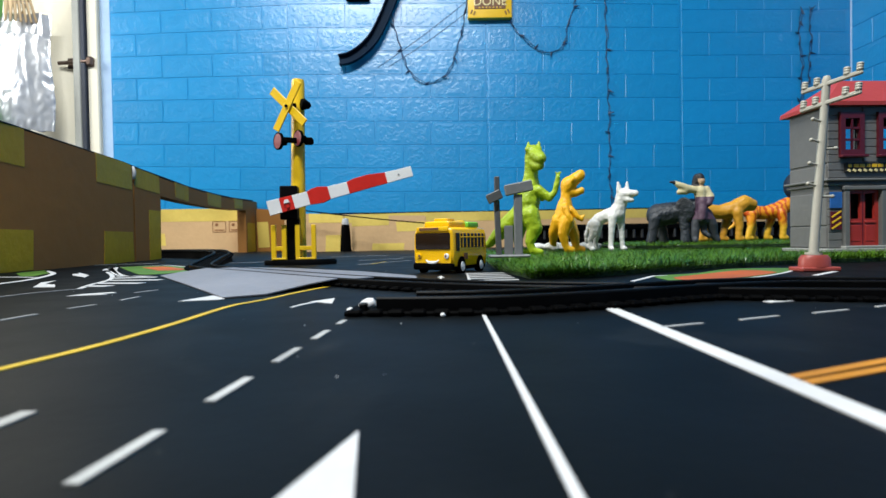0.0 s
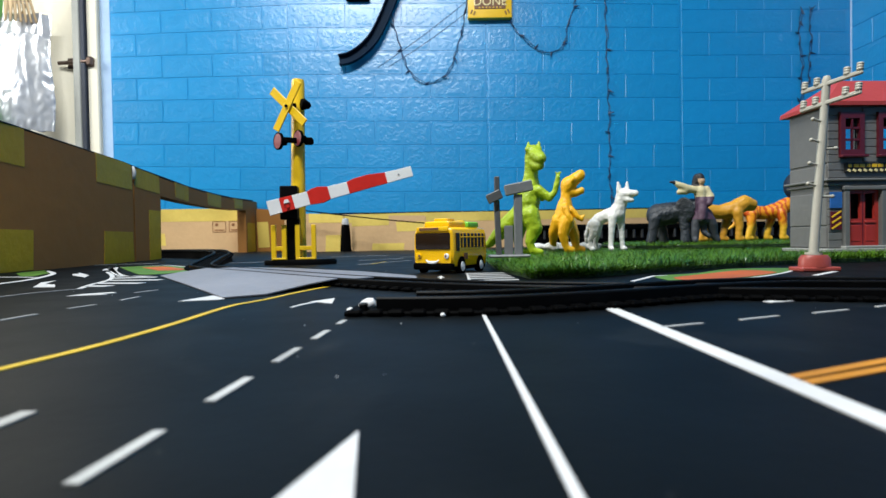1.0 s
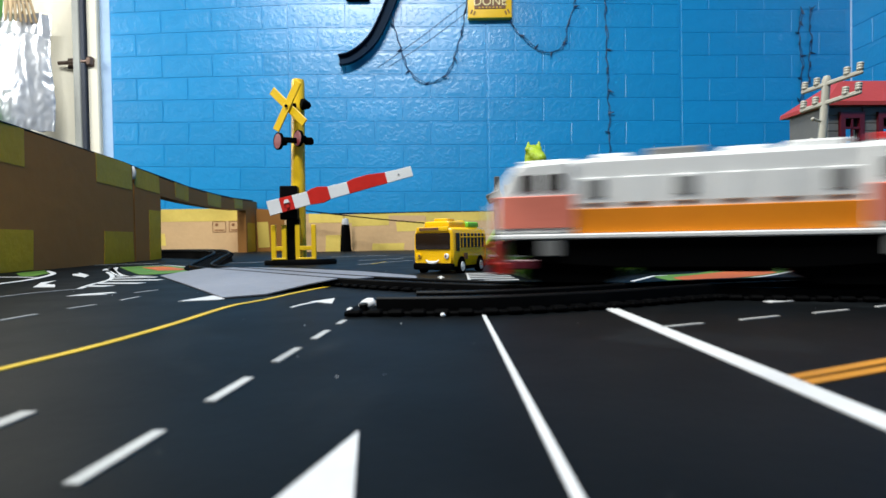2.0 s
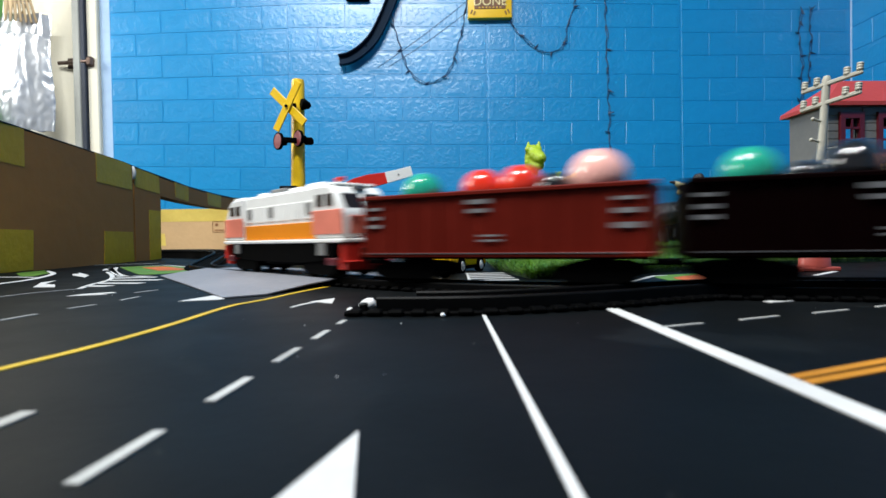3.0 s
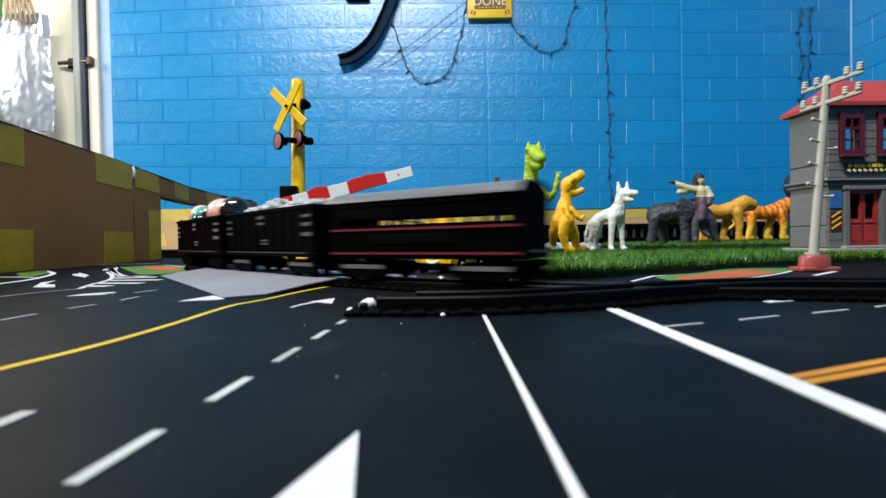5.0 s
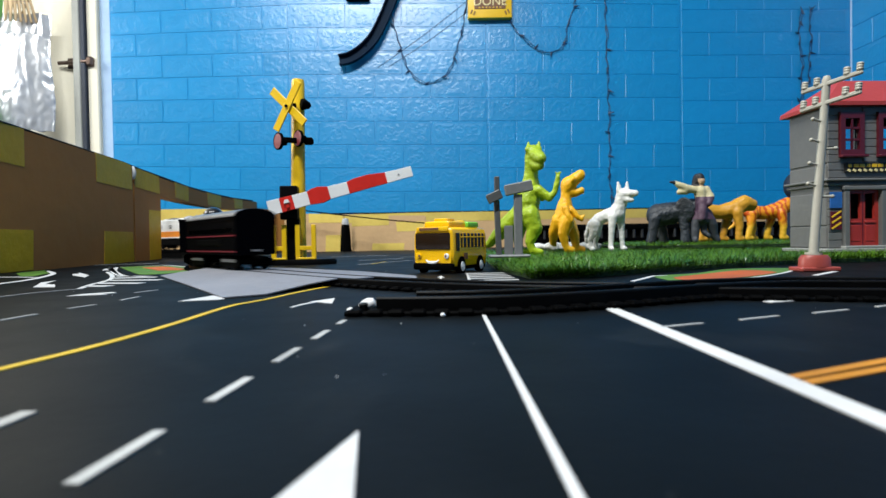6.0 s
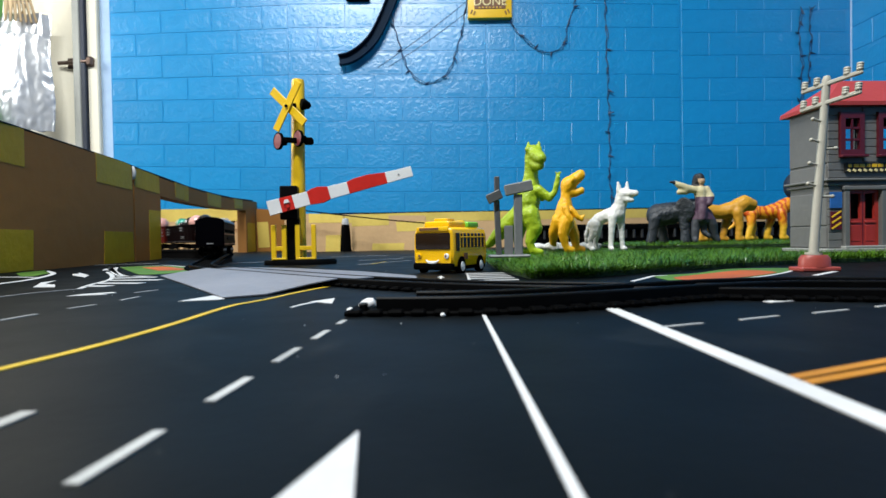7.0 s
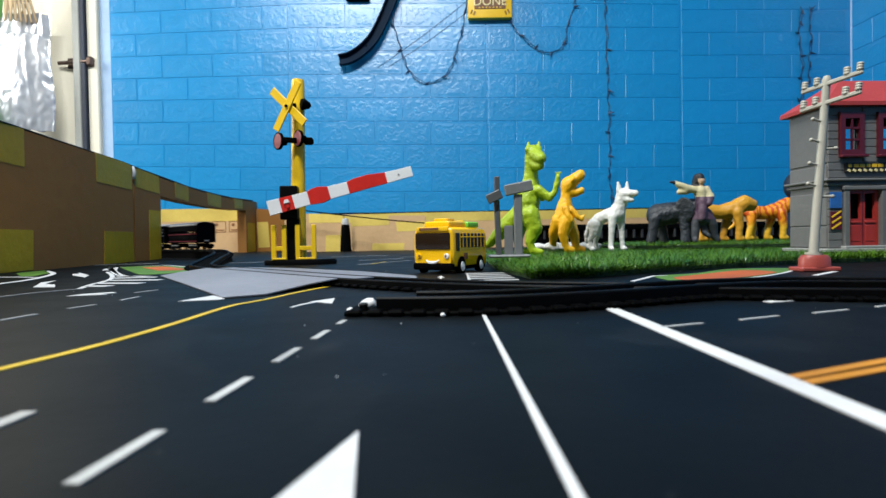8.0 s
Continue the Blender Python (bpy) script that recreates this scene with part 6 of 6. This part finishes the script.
for x0, x1, tip in ((0.054, 0.089, 1), (-0.054, -0.087, -1)):
    pts = [(x0, 0.0216), (x1, 0.0216), (x1, 0.0395), (x1 - tip * 0.0080, 0.0545), (x1 - tip * 0.0125, 0.0580), (x0, 0.0590)]
    cab = part("cab", prism(B(), pts if tip > 0 else pts[::-1], -0.0178, 0.0178, 0.0018), M["locow"], loco)
    part("roof", box(B(), ((x0 + x1) / 2 - tip * 0.006, 0, 0.0590), (0.022, 0.030, 0.0018), 0.0009), M["locow"], cab)
    for sy in (-1, 1):
        for dx in (0.008, 0.0195):
            part("side_window", box(B(), (x0 + tip * dx, sy * 0.0178, 0.0480), (0.0080, 0.0012, 0.0085), 0.0004), M["glassd"], cab)
        part("livery_patch", box(B(), (x0 + tip * 0.0165, sy * 0.0180, 0.0330), (0.0340, 0.0010, 0.0165), 0.0004), M["locop"], cab, "coral red livery patch")
        part("windscreen", box(B(), (0, 0, 0), (0.0012, 0.0125, 0.0110), 0.0003), M["glassd"], cab, m=T((x1 - tip * 0.0042, sy * 0.0080, 0.0468)) @ RY(-28 * tip))
        part("headlight", lathe(B(), [(0.0020, 0.0), (0.0020, 0.0014), (0.0, 0.0016)], 14, T((x1, sy * 0.0095, 0.0355)) @ RY(90 * tip)), M["lens"], cab)
        part("handrail", tube(B(), [(x1 + tip * 0.001, sy * 0.0165, 0.0225), (x1 + tip * 0.0022, sy * 0.0165, 0.0260), (x1 + tip * 0.0022, sy * 0.0165, 0.0370)], 0.0005, 6), M["locow"], cab)
    part("top_headlight", box(B(), (x1 - tip * 0.0085, 0, 0.0568), (0.004, 0.009, 0.0036), 0.0008), M["bogieg"], cab)
    part("nose_panel", box(B(), (x1 + tip * 0.0003, 0, 0.0310), (0.0012, 0.0250, 0.0120), 0.0004), M["locop"] if tip < 0 else M["locow"], cab)
    part("buffer_beam", box(B(), (x1 - tip * 0.0005, 0, 0.0125), (0.0042, 0.0365, 0.0125), 0.0012), M["locor"], loco, "red buffer beam")
    part("pilot", prism(B(), [(x1 - tip * 0.006, 0.0025), (x1 + tip * 0.0015, 0.0025), (x1 + tip * 0.0025, 0.0085), (x1 - tip * 0.006, 0.0085)], -0.0165, 0.0165, 0.0006), M["locor"], loco, "red pilot")
    part("coupling_pocket", box(B(), (x1 + tip * 0.0020, 0, 0.0125), (0.0025, 0.0140, 0.0070), 0.0006), M["black"], loco)
    for sy in (-1, 1):
        part("step", box(B(), (x1 - tip * 0.0120, sy * 0.0172, 0.0075), (0.0110, 0.0026, 0.0046), 0.0006), M["maroon"], loco, "dark red steps")
for sy in (-1, 1):
    part("orange_stripe", box(B(), (0.0, sy * 0.0152, 0.0280), (0.108, 0.0014, 0.0122), 0.0003), M["locoo"], loco, "orange side stripe")
    for k in range(6):
        part("hood_door", box(B(), (-0.045 + 0.018 * k, sy * 0.0152, 0.0430), (0.0135, 0.0010, 0.0130), 0.0004), M["locow"], loco)
    for k in (0, 3, 5):
        part("grille", box(B(), (-0.045 + 0.018 * k, sy * 0.0158, 0.0440), (0.0075, 0.0008, 0.0085), 0.0003), M["bogieg"], loco, "grey louvre grille")
    part("side_skirt", prism(B(), [(-0.078, 0.0192), (-0.074, 0.0085), (-0.034, 0.0060), (0.034, 0.0060), (0.074, 0.0085), (0.078, 0.0192)], sy * 0.0158 - 0.0014, sy * 0.0158 + 0.0014, 0.0004), M["blackm"], loco, "black side skirt")
    for x in (-0.064, 0.064):
        part("side_box", box(B(), (x, sy * 0.0178, 0.0150), (0.0085, 0.0022, 0.0075), 0.0004), M["bogieg"], loco, "grey equipment box")
for k, (x, l, h) in enumerate(((-0.040, 0.020, 0.004), (-0.015, 0.018, 0.003), (0.012, 0.022, 0.0045), (0.038, 0.014, 0.003))):
    part("roof_vent", box(B(), (x, 0, 0.0592 + h / 2), (l, 0.018, h), 0.0009), M["locow"] if k != 2 else M["bogieg"], loco)
part("horn", box(B(), (-0.064, 0.004, 0.0635), (0.008, 0.004, 0.003), 0.0006), M["locor"], loco, "red horn")
for sx in (-1, 1):
    bogie(loco, sx * 0.055, M["blackm"])
couplers(loco, 0.182)
def lower(ob, k, base=0.02):
    """Squats the bodywork above the running board."""
    for c in ob.children:
        if c.name.startswith("bogie"):
            continue
        z = c.matrix_basis.translation.z
        if z > base:
            c.matrix_basis.translation.z = base + (z - base) * k
        else:
            for v in c.data.vertices:
                if v.co.z > base:
                    v.co.z = base + (v.co.z - base) * k
        lower(c, k)


lower(loco, 0.91)
loco.scale = (1.055, 1.0, 1.0)      # the finished body, drawn out a little
CARS.append((loco, 0.0865, 0.058))

WL = 0.153
red_wagon = open_wagon("toy_wagon", WL, M["rust_red"], "red-brown open toy wagon loaded with coloured balls", M["blackm"])
CARS.append((red_wagon, 0.269, WL * 0.33))
dark_wagon = open_wagon("toy_wagon", 0.155, M["dark_red"], "dark brown open toy wagon loaded with balls", M["blackm"])
CARS.append((dark_wagon, 0.431, WL * 0.33))
coal_wagon = open_wagon("toy_wagon", 0.153, M["coal"], "black open toy wagon heaped with grey rubble", M["bogieg"])
CARS.append((coal_wagon, 0.592, WL * 0.33))


def load_ball(u, y, r, material, label, back, car_len=WL, floor_z=0.0350):
    ob = single("ball", ball(B(), (0, 0, 0), r, 32, 20), material, label, "ball", group="balls in the wagons", smooth=180)
    LOADS.append((ob, back, car_len * 0.33, T(((0.5 - u) * car_len, y, floor_z + r)) @ RZ(u * 300)))
    return ob


for u, y, r, mm, lab in ((0.18, -0.003, 0.0115, "bgreen", "glossy dark green ball riding in the wagon"), (0.42, -0.003, 0.0112, "bred", "glossy red ball riding in the wagon"),
                         (0.575, 0.003, 0.0112, "bred", "glossy red ball riding in the wagon"), (0.69, 0.006, 0.0085, "bblack", "glossy black ball riding in the wagon"), (0.82, -0.001, 0.0138, "bpink", "large glossy pink ball riding in the wagon")):
    load_ball(u, y, r, M[mm], lab, 0.269)
for u, y, r, mm, lab in ((0.19, -0.002, 0.0122, "bgreen", "glossy dark green ball riding in the wagon"), (0.315, 0.006, 0.0080, "bblack", "glossy black ball riding in the wagon"),
                         (0.45, -0.002, 0.0125, "bblack", "glossy black ball riding in the wagon"), (0.65, 0.0, 0.0138, "bpink", "large glossy pink ball riding in the wagon"), (0.86, -0.002, 0.0138, "bblack", "glossy black ball riding in the wagon")):
    load_ball(u, y, r, M[mm], lab, 0.431)
# rubble heap
q = random.Random(31)
heap = B()
for _ in range(520):
    x, y = q.uniform(-0.0675, 0.0675), q.uniform(-0.0135, 0.0135)
    top = 0.0085 + 0.0035 * math.sin(x * 120) * math.cos(x * 47) + 0.0025 * math.cos(x * 30) - 0.00002 * (y * 1000) ** 2
    r = q.uniform(0.0013, 0.0030)
    bmesh.ops.create_icosphere(heap, subdivisions=1, radius=r, matrix=T((x, y, q.uniform(0.3, 1.0) * top + 0.001)) @ RX(q.uniform(0, 180)) @ Matrix.Diagonal((1.3, 1, 0.75, 1)))
box(heap, (0, 0, 0.003), (0.141, 0.029, 0.006))
rub = single("rubble_load", heap, M["rubble"], "heap of pale grey rubble filling the black wagon", "rubble", kind="stuff", smooth=0)
LOADS.append((rub, 0.592, WL * 0.33, T((0, 0, 0.0378))))

# coach at the end of the train
CL = 0.126
coach = thing("toy_coach", "black toy coach with open windows and a grey rounded roof", "toy coach", group="cars of the toy train")
part("underframe", box(B(), (0, 0, 0.0115), (CL - 0.004, 0.028, 0.0040), 0.0006), M["blackm"], coach)
holes = [(-CL / 2 + 0.0070 + 0.0114 * k, -CL / 2 + 0.0162 + 0.0114 * k, 0.0286, 0.0326) for k in range(10)]
for sy in (-1, 1):
    part("side_wall", wall_with_holes(-CL / 2, CL / 2, 0.0100, 0.0430, holes, 0.0016), M["coal"], coach, m=T((0, sy * 0.0168, 0)), smooth=0)
    for z, mm in ((0.0262, "maroonl"), (0.0128, "maroonl"), (0.0398, "coal")):
        part("side_stripe", box(B(), (0, sy * 0.0178, z), (CL - 0.002, 0.0008, 0.0012)), M[mm], coach, "maroon line")
    part("name_plate", box(B(), (0, sy * 0.0179, 0.0205), (0.062, 0.0008, 0.0050), 0.0002), M["blackm"], coach, "dark name panel")
    part("window_rail", box(B(), (0, sy * 0.0172, 0.0362), (CL - 0.016, 0.0006, 0.0008)), M["greyd"], coach)
for sx in (-1, 1):
    arc = [(0.0180 * math.cos(a), 0.0420 + 0.0068 * math.sin(a)) for a in [math.pi * k / 14 for k in range(15)]]
    end = prism(B(), [(-0.0172, 0.0100), (0.0172, 0.0100)] + arc, -0.0009, 0.0009)
    bmesh.ops.triangulate(end, faces=[f for f in end.faces if len(f.verts) > 4])
    part("end_wall", end, M["coal"], coach, m=T((sx * (CL / 2 - 0.0009), 0, 0)) @ RZ(90), smooth=0)
    part("tail_lamp_bar", box(B(), (sx * (CL / 2 + 0.0006), 0, 0.0135), (0.0010, 0.0080, 0.0016)), M["letter"], coach)
    bogie(coach, sx * CL * 0.32, M["bogieg"])
arc = [(0.0186 * math.cos(a), 0.0422 + 0.0068 * math.sin(a)) for a in [math.pi * k / 20 for k in range(21)]]
inn = [(0.0172 * math.cos(a), 0.0418 + 0.0056 * math.sin(a)) for a in [math.pi * k / 20 for k in range(20, -1, -1)]]
roofb = B()
A_ = [[roofb.verts.new((x, yy, z)) for x, z in arc] for yy in (-CL / 2 + 0.0004, CL / 2 - 0.0004)]
I_ = [[roofb.verts.new((x, yy, z)) for x, z in inn[::-1]] for yy in (-CL / 2 + 0.0004, CL / 2 - 0.0004)]
for k in range(20):
    roofb.faces.new((A_[0][k], A_[1][k], A_[1][k + 1], A_[0][k + 1]))
    roofb.faces.new((I_[0][k], I_[0][k + 1], I_[1][k + 1], I_[1][k]))
    for e in (0, 1):
        roofb.faces.new((A_[e][k], A_[e][k + 1], I_[e][k + 1], I_[e][k]))
for k in (0, 20):
    roofb.faces.new((A_[0][k], I_[0][k], I_[1][k], A_[1][k]))
part("roof", roofb, M["roofg"], coach, "light grey rounded roof", m=RZ(90), smooth=50)
part("inner_floor", box(B(), (0, 0, 0.0150), (CL - 0.006, 0.030, 0.002)), M["coal"], coach, smooth=0)
couplers(coach, CL)
CARS.append((coach, 0.7475, CL * 0.32))
# ---- what moves ----
FRONT = [(0.0, 1.830), (1.7, 2.345), (2.8, 2.649), (3.0, 2.706), (3.2, 2.758), (3.5, 2.830), (3.8, 2.914), (4.5, 3.092), (4.7, 3.147), (5.8, 3.439), (6.0, 3.502), (6.6, 3.686), (7.0, 3.805), (8.0, 4.126)]   # seconds, metres along the line of the locomotive's front


def front_at(t):
    for (a, sa), (b, sb) in zip(FRONT, FRONT[1:]):
        if t <= b:
            return sa + (sb - sa) * (t - a) / (b - a)
    return FRONT[-1][1]


def car_pose(t, back, half):
    s = front_at(t) - back
    a, b = on_way(s + half), on_way(s - half)
    mid, d = (a + b) / 2, a - b
    return Matrix.Translation((mid.x, mid.y, CAR_Z + mid.z)) @ Matrix.Rotation(math.atan2(d.y, d.x), 4, "Z")


def motions():
    times = [k / 10 for k in range(81)]
    for ob, back, half in CARS:
        walk(ob, [(t, car_pose(t, back, half)) for t in times])
    for ob, back, half, m in LOADS:
        walk(ob, [(t, car_pose(t, back, half) @ m) for t in times])
motions()
